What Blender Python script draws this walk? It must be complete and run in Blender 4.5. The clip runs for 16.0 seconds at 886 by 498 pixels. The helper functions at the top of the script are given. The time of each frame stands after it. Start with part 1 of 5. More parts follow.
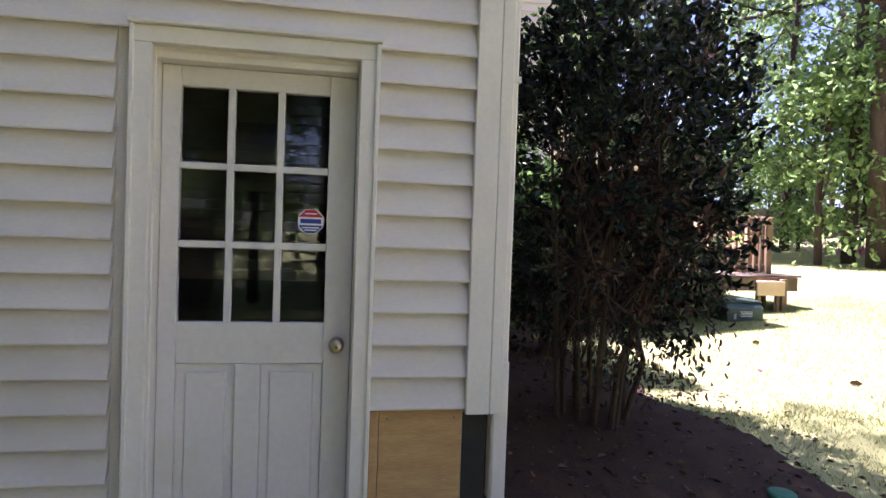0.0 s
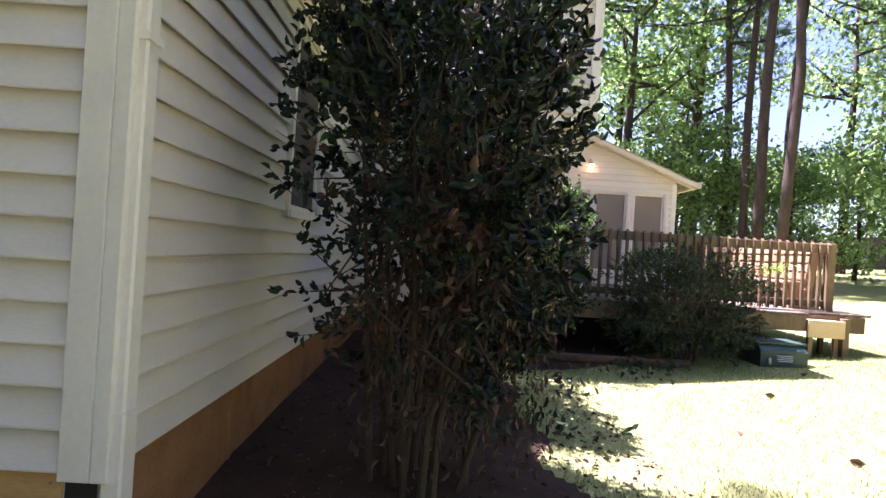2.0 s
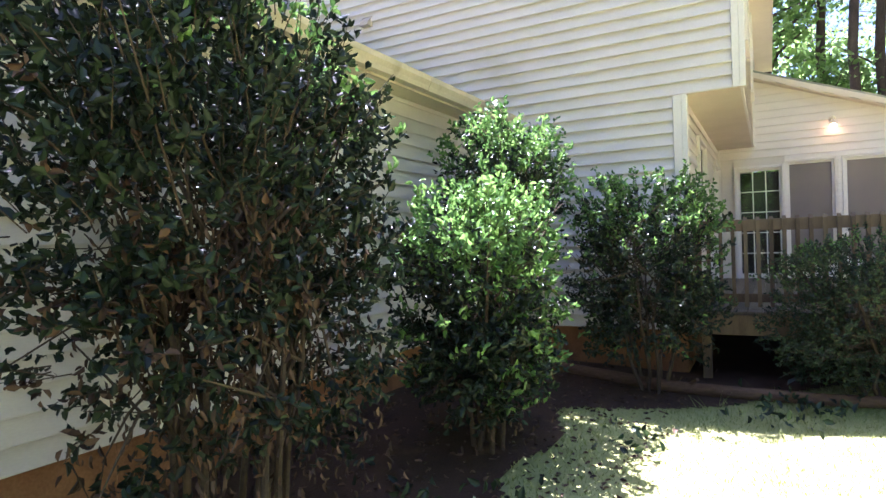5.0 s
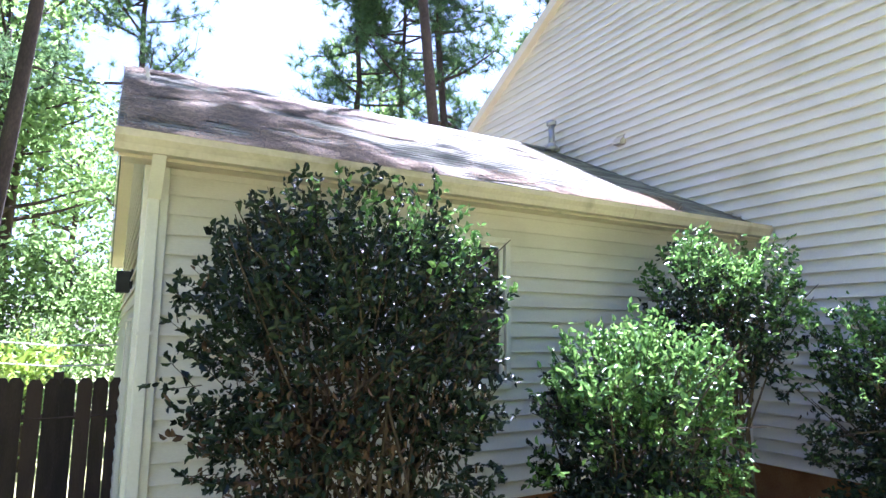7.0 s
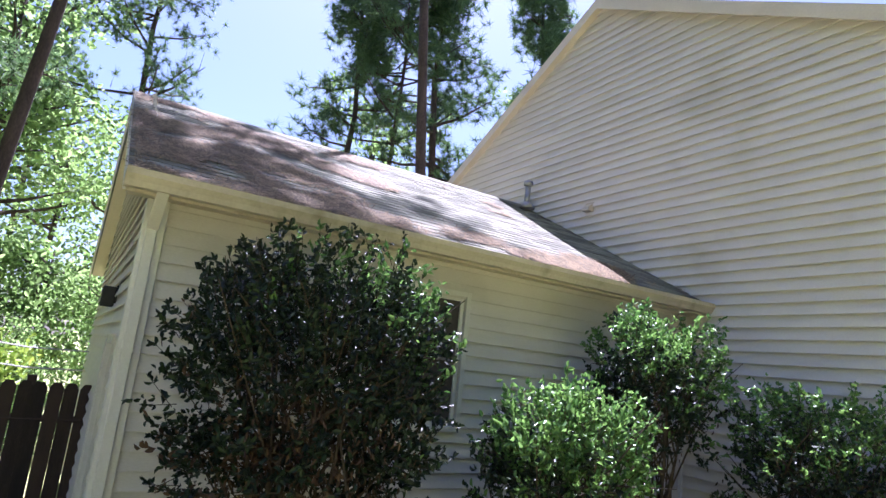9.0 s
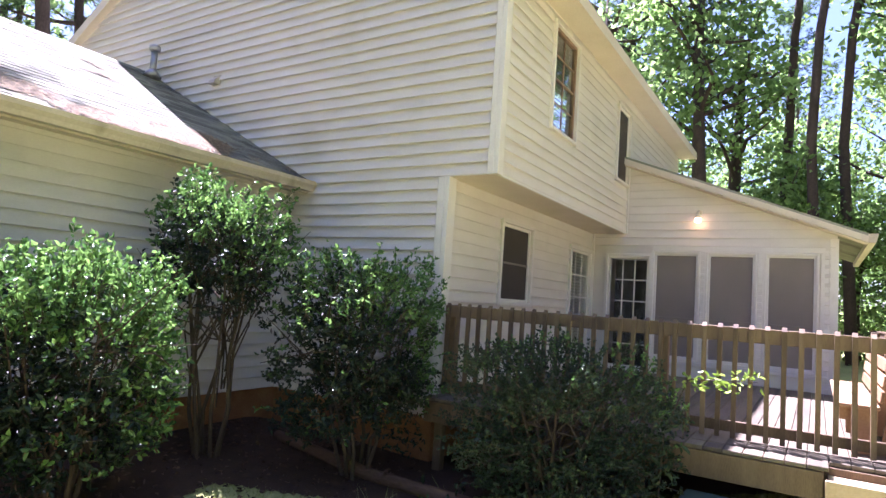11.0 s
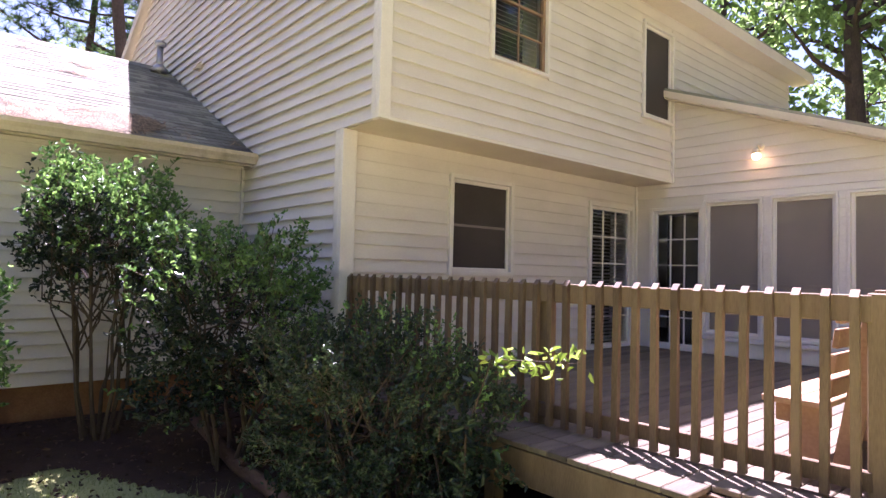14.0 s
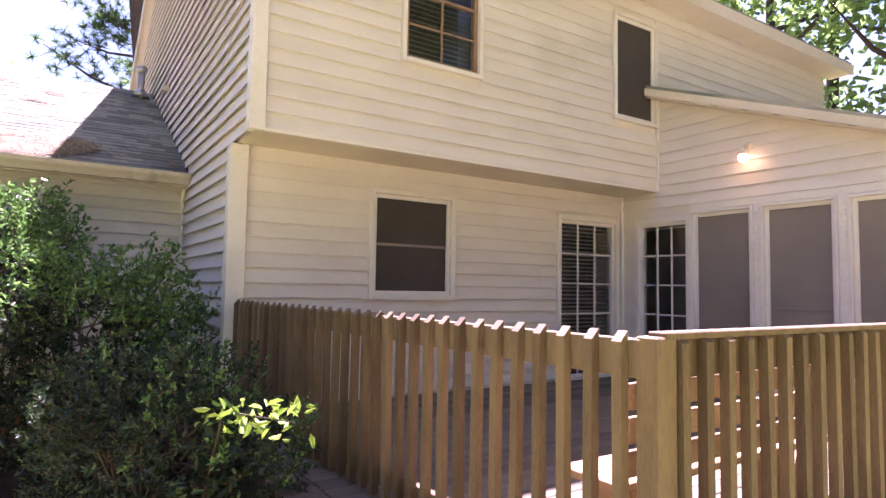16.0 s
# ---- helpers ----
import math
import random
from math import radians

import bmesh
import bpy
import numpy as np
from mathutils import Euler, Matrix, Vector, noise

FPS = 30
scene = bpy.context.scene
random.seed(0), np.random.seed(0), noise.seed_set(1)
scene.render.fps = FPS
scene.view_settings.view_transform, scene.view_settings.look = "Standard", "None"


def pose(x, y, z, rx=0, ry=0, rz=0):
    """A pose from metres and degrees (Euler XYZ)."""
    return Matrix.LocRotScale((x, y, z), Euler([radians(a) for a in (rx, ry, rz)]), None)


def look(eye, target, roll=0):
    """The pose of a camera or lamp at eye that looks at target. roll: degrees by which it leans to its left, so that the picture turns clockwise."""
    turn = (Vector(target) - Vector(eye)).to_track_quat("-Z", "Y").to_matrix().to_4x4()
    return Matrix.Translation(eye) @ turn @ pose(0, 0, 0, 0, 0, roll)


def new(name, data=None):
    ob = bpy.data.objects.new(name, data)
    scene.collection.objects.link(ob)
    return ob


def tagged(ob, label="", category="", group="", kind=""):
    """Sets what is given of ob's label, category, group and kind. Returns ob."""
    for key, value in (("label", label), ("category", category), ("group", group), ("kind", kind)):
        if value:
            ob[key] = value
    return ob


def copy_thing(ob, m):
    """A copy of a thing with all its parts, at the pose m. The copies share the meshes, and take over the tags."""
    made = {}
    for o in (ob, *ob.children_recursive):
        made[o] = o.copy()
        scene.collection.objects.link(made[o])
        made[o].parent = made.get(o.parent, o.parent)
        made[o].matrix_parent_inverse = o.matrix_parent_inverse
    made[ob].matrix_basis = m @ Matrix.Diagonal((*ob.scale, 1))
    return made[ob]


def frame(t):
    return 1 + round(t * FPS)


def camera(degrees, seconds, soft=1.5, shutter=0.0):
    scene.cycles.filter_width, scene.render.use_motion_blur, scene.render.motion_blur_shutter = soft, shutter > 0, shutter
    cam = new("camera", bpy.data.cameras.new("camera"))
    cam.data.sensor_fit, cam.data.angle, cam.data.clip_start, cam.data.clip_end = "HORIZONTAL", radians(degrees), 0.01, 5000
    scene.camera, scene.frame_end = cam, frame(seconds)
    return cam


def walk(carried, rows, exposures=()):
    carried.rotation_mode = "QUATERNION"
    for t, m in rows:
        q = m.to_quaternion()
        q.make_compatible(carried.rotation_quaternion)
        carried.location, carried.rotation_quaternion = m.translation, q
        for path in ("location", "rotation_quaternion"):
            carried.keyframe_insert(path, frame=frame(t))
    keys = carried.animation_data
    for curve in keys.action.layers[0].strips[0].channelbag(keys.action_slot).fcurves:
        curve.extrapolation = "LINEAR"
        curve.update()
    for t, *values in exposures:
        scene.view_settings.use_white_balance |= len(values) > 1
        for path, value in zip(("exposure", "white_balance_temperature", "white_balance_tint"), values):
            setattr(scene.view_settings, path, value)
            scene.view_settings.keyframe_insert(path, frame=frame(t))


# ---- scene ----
cam = camera(73.0, 16.0)

PATH = [
    (0, (-2.462, 0.645, 1.556), (-0.493, 0.296, 1.507), 2.0),
    (0.5, (-2.271, 0.258, 1.608), (-0.29, -0.004, 1.523), 3.9),
    (1, (-2.086, -0.15, 1.659), (-0.091, -0.286, 1.605), 1.5),
    (1.5, (-2.068, -0.611, 1.628), (-0.068, -0.655, 1.61), 3.4),
    (2, (-1.905, -1.044, 1.603), (0.095, -1.047, 1.605), 3.7),
    (2.5, (-1.619, -1.364, 1.647), (0.379, -1.318, 1.585), -1.6),
    (3, (-1.456, -1.711, 1.671), (0.531, -1.533, 1.522), -0.1),
    (3.5, (-1.265, -2.02, 1.707), (0.692, -1.692, 1.451), -0.7),
    (4, (-1.024, -2.276, 1.793), (0.889, -1.702, 1.69), -1.0),
    (4.2, (-0.974, -2.41, 1.807), (0.898, -1.709, 1.732), -0.6),
    (6.3, (-0.368, -4.403, 2.042), (1.146, -3.103, 2.175), 1.0),
    (6.5, (-0.263, -4.446, 2.086), (1.129, -3.019, 2.247), 3.5),
    (7, (-0.202, -4.436, 2.223), (0.76, -2.705, 2.503), 0.4),
    (7.5, (-0.327, -4.533, 2.298), (0.208, -2.638, 2.651), 0.5),
    (8, (-0.517, -4.646, 2.302), (-0.157, -2.725, 2.726), 0.7),
    (8.5, (-0.458, -4.701, 2.311), (0.107, -2.832, 2.746), 4.4),
    (9, (-0.371, -4.942, 2.303), (0.633, -3.258, 2.7), 6.1),
    (9.5, (-0.294, -5.156, 2.238), (1.126, -3.779, 2.528), 5.5),
    (10, (0.036, -5.331, 2.143), (1.727, -4.273, 2.281), 5.6),
    (10.2, (0.167, -5.398, 2.136), (1.915, -4.433, 2.256), 6.8),
    (12.3, (1.801, -6.764, 2.064), (3.343, -5.516, 2.317), -1.7),
    (12.5, (1.953, -6.85, 2.074), (3.506, -5.616, 2.333), -1.7),
    (13, (2.428, -6.981, 2.065), (3.955, -5.725, 2.366), 1.3),
    (13.5, (2.864, -7.172, 2.063), (4.279, -5.781, 2.31), 0.3),
    (14, (3.298, -7.338, 2.083), (4.597, -5.819, 2.16), 1.4),
    (14.5, (3.756, -7.443, 2.119), (5.022, -5.896, 2.172), 2.1),
    (15, (4.172, -7.628, 2.135), (5.363, -6.024, 2.21), 0.7),
    (15.5, (4.558, -7.75, 2.143), (5.677, -6.096, 2.248), 2.7),
    (16, (4.973, -7.809, 2.177), (6.055, -6.132, 2.307), 1.0),
]

walk(cam, [(t, look(eye, aim, roll)) for t, eye, aim, roll in PATH],
     exposures=[(0.0, 2.72, 5500, 57), (1.5, 2.75, 5500, 52), (2.5, 2.6, 5600, 44), (4.2, 2.85, 5550, 40), (6.3, 3.4, 4950, 38), (8.0, 2.1, 5150, 37), (9.5, 2.15, 5250, 42), (10.2, 2.45, 5300, 43), (12.5, 2.7, 5450, 48), (14.0, 2.55, 5600, 54), (16.0, 2.75, 5700, 59)])

# ---- world and sun ----
SUN_TO = Vector((0.235, 0.40, 1.0)).normalized()
world = bpy.data.worlds.new("sky")
scene.world = world
world.use_nodes = True
wn = world.node_tree
sky = wn.nodes.new("ShaderNodeTexSky")
sky.sky_type = "NISHITA"
sky.sun_disc = False
sky.sun_elevation = math.asin(SUN_TO.z)
sky.sun_rotation = math.atan2(SUN_TO.x, SUN_TO.y)
sky.air_density, sky.dust_density, sky.ozone_density = 1.0, 1.5, 1.0
wn.nodes["Background"].inputs["Strength"].default_value = 0.052
wn.links.new(sky.outputs["Color"], wn.nodes["Background"].inputs["Color"])
sun = new("sun", bpy.data.lights.new("sun", "SUN"))
sun.data.energy, sun.data.angle, sun.data.color = 5.0, radians(0.53), (1.0, 0.95, 0.86)
sun.matrix_world = look((0, 0, 30), tuple(Vector((0, 0, 30)) - SUN_TO))


# ---- materials ----
def material(name, low, high, rough=0.7, size=6.0, fine=60.0, bump=0.15, stain=None, stain_size=1.2, stain_cut=0.58,
             metal=0.0, spec=0.4, per_object=0.0, stretch=(1, 1, 1), per_island=0.0, through_light=0.0):
    """Two scales of noise between two base colours, stains with a shape of their own, fine relief."""
    m = bpy.data.materials.new(name)
    m.use_nodes = True
    n, l = m.node_tree.nodes, m.node_tree.links
    bsdf = n["Principled BSDF"]
    co = n.new("ShaderNodeTexCoord")
    mp = n.new("ShaderNodeMapping")
    mp.inputs["Scale"].default_value = stretch
    geo = n.new("ShaderNodeNewGeometry")
    l.new(geo.outputs["Position"], mp.inputs["Vector"])
    big = n.new("ShaderNodeTexNoise")
    big.inputs["Scale"].default_value, big.inputs["Detail"].default_value = size, 5.0
    l.new(mp.outputs["Vector"], big.inputs["Vector"])
    small = n.new("ShaderNodeTexNoise")
    small.inputs["Scale"].default_value, small.inputs["Detail"].default_value = fine, 3.0
    l.new(mp.outputs["Vector"], small.inputs["Vector"])
    add = n.new("ShaderNodeMath")
    add.operation = "MULTIPLY_ADD"
    add.inputs[1].default_value = 0.45
    l.new(small.outputs["Fac"], add.inputs[0])
    half = n.new("ShaderNodeMath")
    half.operation = "MULTIPLY"
    half.inputs[1].default_value = 0.55
    l.new(big.outputs["Fac"], half.inputs[0])
    l.new(half.outputs[0], add.inputs[2])
    fac = add.outputs[0]
    if per_object or per_island:
        rnd = n.new("ShaderNodeObjectInfo").outputs["Random"] if per_object else geo.outputs["Random Per Island"]
        shift = n.new("ShaderNodeMath")
        shift.operation = "MULTIPLY_ADD"
        shift.inputs[1].default_value = per_object or per_island
        l.new(rnd, shift.inputs[0])
        sub = n.new("ShaderNodeMath")
        sub.operation = "SUBTRACT"
        sub.inputs[1].default_value = (per_object or per_island) / 2
        l.new(fac, sub.inputs[0])
        l.new(sub.outputs[0], shift.inputs[2])
        fac = shift.outputs[0]
    ramp = n.new("ShaderNodeValToRGB")
    ramp.color_ramp.elements[0].position, ramp.color_ramp.elements[1].position = 0.3, 0.7
    ramp.color_ramp.elements[0].color, ramp.color_ramp.elements[1].color = (*low, 1), (*high, 1)
    l.new(fac, ramp.inputs["Fac"])
    colour = ramp.outputs["Color"]
    if stain:
        sn = n.new("ShaderNodeTexNoise")
        sn.inputs["Scale"].default_value, sn.inputs["Detail"].default_value = stain_size, 6.0
        l.new(geo.outputs["Position"], sn.inputs["Vector"])
        cut = n.new("ShaderNodeValToRGB")
        cut.color_ramp.elements[0].position, cut.color_ramp.elements[1].position = stain_cut, stain_cut + 0.2
        l.new(sn.outputs["Fac"], cut.inputs["Fac"])
        mix = n.new("ShaderNodeMix")
        mix.data_type = "RGBA"
        l.new(cut.outputs["Color"], mix.inputs["Factor"])
        l.new(colour, mix.inputs["A"])
        mix.inputs["B"].default_value = (*stain, 1)
        colour = mix.outputs["Result"]
    l.new(colour, bsdf.inputs["Base Color"])
    bsdf.inputs["Roughness"].default_value = rough
    bsdf.inputs["Metallic"].default_value = metal
    bsdf.inputs["Specular IOR Level"].default_value = spec
    if bump:
        bp = n.new("ShaderNodeBump")
        bp.inputs["Strength"].default_value, bp.inputs["Distance"].default_value = bump, 0.01
        l.new(small.outputs["Fac"], bp.inputs["Height"])
        l.new(bp.outputs["Normal"], bsdf.inputs["Normal"])
    if through_light:
        tr = n.new("ShaderNodeBsdfTranslucent")
        l.new(colour, tr.inputs["Color"])
        ms = n.new("ShaderNodeMixShader")
        ms.inputs["Fac"].default_value = through_light
        l.new(bsdf.outputs["BSDF"], ms.inputs[1])
        l.new(tr.outputs["BSDF"], ms.inputs[2])
        l.new(ms.outputs["Shader"], n["Material Output"].inputs["Surface"])
    return m


def glass_material(name):
    m = bpy.data.materials.new(name)
    m.use_nodes = True
    b = m.node_tree.nodes["Principled BSDF"]
    b.inputs["Base Color"].default_value = (0.9, 0.95, 0.93, 1)
    b.inputs["Roughness"].default_value = 0.02
    b.inputs["IOR"].default_value = 1.45
    b.inputs["Transmission Weight"].default_value = 1.0
    return m


SIDING = material("vinyl_siding", (0.635, 0.57, 0.50), (0.75, 0.685, 0.615), 0.5, 1.6, 40, 0.05, stain=(0.55, 0.50, 0.41), stain_size=0.9,
                  stain_cut=0.6, per_object=0.12, stretch=(1, 1, 3))
TRIM = material("white_trim_paint", (0.68, 0.625, 0.56), (0.78, 0.73, 0.665), 0.45, 3, 50, 0.08, stain=(0.6, 0.54, 0.43), stain_size=3, stain_cut=0.62)
SOFFIT = material("soffit_vinyl", (0.58, 0.49, 0.37), (0.70, 0.61, 0.48), 0.55, 2, 40, 0.05)
GUTTER = material("gutter_paint", (0.46, 0.385, 0.28), (0.60, 0.51, 0.39), 0.45, 3, 40, 0.05, stain=(0.33, 0.27, 0.18), stain_size=4, stain_cut=0.56)
DOORPAINT = material("door_paint", (0.62, 0.57, 0.525), (0.72, 0.675, 0.63), 0.4, 2, 40, 0.06, stain=(0.60, 0.54, 0.40), stain_size=2.5, stain_cut=0.6)
PLY = material("orange_plywood", (0.40, 0.22, 0.08), (0.58, 0.36, 0.16), 0.7, 3, 30, 0.2, stretch=(1, 1, 6))
SKIRT = material("clay_stained_board", (0.20, 0.085, 0.03), (0.36, 0.18, 0.075), 0.8, 4, 60, 0.25, stain=(0.10, 0.045, 0.02), stain_size=2.2, stain_cut=0.56)
SHINGLE = material("asphalt_shingle", (0.15, 0.15, 0.108), (0.28, 0.278, 0.20), 0.95, 4, 160, 0.4, per_island=0.6, stain=(0.10, 0.088, 0.07), stain_size=1.6, stain_cut=0.55)
NEEDLES = material("dry_pine_needles", (0.10, 0.072, 0.034), (0.34, 0.245, 0.125), 0.85, 6, 60, 0.0, per_island=0.9)
DECK = material("weathered_deck_boards", (0.085, 0.067, 0.044), (0.18, 0.145, 0.095), 0.75, 3, 50, 0.25, per_object=0.35, stretch=(0.6, 4, 1))
RAIL = material("aged_treated_timber", (0.095, 0.06, 0.030), (0.20, 0.135, 0.070), 0.7, 5, 50, 0.25, per_object=0.35, stretch=(3, 3, 0.5), stain=(0.13, 0.10, 0.05), stain_size=3, stain_cut=0.6)
FENCE = material("dark_fence_board", (0.020, 0.012, 0.009), (0.055, 0.032, 0.022), 0.8, 5, 50, 0.25, per_object=0.5, stretch=(3, 3, 0.5))
GREYFENCE = material("grey_fence_board", (0.08, 0.066, 0.056), (0.17, 0.145, 0.122), 0.85, 3, 40, 0.2, per_island=0.5)
BENCH = material("bench_timber", (0.26, 0.15, 0.075), (0.42, 0.26, 0.14), 0.7, 4, 50, 0.2, per_object=0.3)
DARKFRAME = material("bronze_window_frame", (0.20, 0.12, 0.07), (0.32, 0.20, 0.12), 0.45, 4, 40, 0.05)
SCREEN = material("insect_screen", (0.045, 0.035, 0.03), (0.075, 0.06, 0.052), 0.75, 2, 300, 0.2)
SHADE = material("sunroom_shade_screen", (0.19, 0.16, 0.135), (0.27, 0.225, 0.19), 0.75, 1.2, 300, 0.2)
BLIND = material("venetian_blind", (0.30, 0.27, 0.23), (0.42, 0.38, 0.33), 0.5, 4, 40, 0.0)
GLASS = glass_material("window_glass")
# Near-black base colour stands in for the darkness of unlit rooms.
DARK = material("unlit_room_dark", (0.03, 0.027, 0.024), (0.06, 0.05, 0.045), 0.9, 2, 20, 0.0)
METAL = material("galvanised_metal", (0.32, 0.31, 0.30), (0.5, 0.49, 0.47), 0.4, 8, 60, 0.05, metal=0.8)
BRASS = material("worn_brass_knob", (0.42, 0.33, 0.2), (0.6, 0.5, 0.34), 0.3, 8, 60, 0.0, metal=0.9)
UTILITY = material("green_cabinet_paint", (0.03, 0.06, 0.05), (0.05, 0.085, 0.07), 0.45, 3, 50, 0.05)
GREENLID = material("green_plastic", (0.02, 0.14, 0.08), (0.04, 0.2, 0.12), 0.5, 6, 60, 0.05)
LAMP = material("lamp_metal", (0.62, 0.55, 0.42), (0.75, 0.68, 0.55), 0.4, 8, 60, 0.0)
RED = material("sticker_red", (0.5, 0.03, 0.04), (0.6, 0.05, 0.06), 0.4, 8, 60, 0.0)
BLUE = material("sticker_blue", (0.03, 0.05, 0.25), (0.05, 0.08, 0.33), 0.4, 8, 60, 0.0)
WHITE = material("sticker_white", (0.75, 0.75, 0.76), (0.82, 0.82, 0.82), 0.4, 8, 60, 0.0)
BLACK = material("flat_black", (0.015, 0.014, 0.013), (0.03, 0.028, 0.026), 0.7, 8, 60, 0.0)
CONCRETE = material("pale_concrete", (0.36, 0.33, 0.29), (0.48, 0.45, 0.4), 0.9, 5, 60, 0.3)
PALEBOARD = material("pale_new_board", (0.50, 0.36, 0.20), (0.62, 0.47, 0.29), 0.7, 4, 50, 0.2, per_object=0.2)
GROUND = material("lawn_soil", (0.21, 0.225, 0.07), (0.37, 0.375, 0.145), 0.95, 1.3, 45, 0.3, stain=(0.33, 0.28, 0.15), stain_size=0.7, stain_cut=0.64)
# Real mulch tone taken darker, with the bed's shade put into the colour.
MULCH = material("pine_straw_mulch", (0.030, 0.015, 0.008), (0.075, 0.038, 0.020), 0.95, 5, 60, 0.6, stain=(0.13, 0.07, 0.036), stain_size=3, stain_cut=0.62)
GRASS = material("grass_blades", (0.20, 0.24, 0.06), (0.38, 0.40, 0.145), 0.7, 1.2, 20, 0.0, per_island=0.9, through_light=0.3)
BARK = material("pine_bark", (0.032, 0.022, 0.017), (0.095, 0.066, 0.05), 0.95, 5, 40, 0.8, stretch=(1, 1, 0.35))
LOG = material("rotting_log_bark", (0.085, 0.045, 0.026), (0.19, 0.11, 0.066), 0.9, 6, 50, 0.5, stretch=(1, 0.3, 1))
STEM = material("grey_shrub_stem", (0.035, 0.023, 0.015), (0.09, 0.062, 0.038), 0.8, 8, 60, 0.3)
# Sun is put into the bright leaf colour, shade into the dark one.
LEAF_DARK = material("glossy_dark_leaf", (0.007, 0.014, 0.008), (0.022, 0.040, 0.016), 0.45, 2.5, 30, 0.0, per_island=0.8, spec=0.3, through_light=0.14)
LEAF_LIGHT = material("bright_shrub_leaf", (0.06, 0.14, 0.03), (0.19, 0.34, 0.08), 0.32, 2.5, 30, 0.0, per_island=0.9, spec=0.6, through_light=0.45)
LEAF_YEW = material("deep_green_leaf", (0.012, 0.026, 0.011), (0.038, 0.07, 0.026), 0.45, 2.5, 30, 0.0, per_island=0.8, through_light=0.2)
LEAF_LIME = material("lime_green_leaf", (0.22, 0.34, 0.04), (0.38, 0.50, 0.08), 0.45, 4, 30, 0.0, per_island=0.6, through_light=0.35)
LEAF_DRY = material("dry_brown_leaf", (0.045, 0.024, 0.015), (0.13, 0.075, 0.042), 0.7, 4, 30, 0.0, per_island=0.9, through_light=0.1)
LEAF_TREE = material("broadleaf_foliage", (0.13, 0.22, 0.055), (0.32, 0.47, 0.15), 0.45, 0.5, 6, 0.0, per_island=0.8, through_light=0.7)
LEAF_PINE = material("pine_needle_foliage", (0.06, 0.12, 0.045), (0.15, 0.24, 0.085), 0.55, 0.5, 6, 0.0, per_island=0.7, through_light=0.5)
PINK = material("pink_blossom", (0.5, 0.12, 0.3), (0.65, 0.25, 0.42), 0.6, 5, 30, 0.0, per_island=0.6)


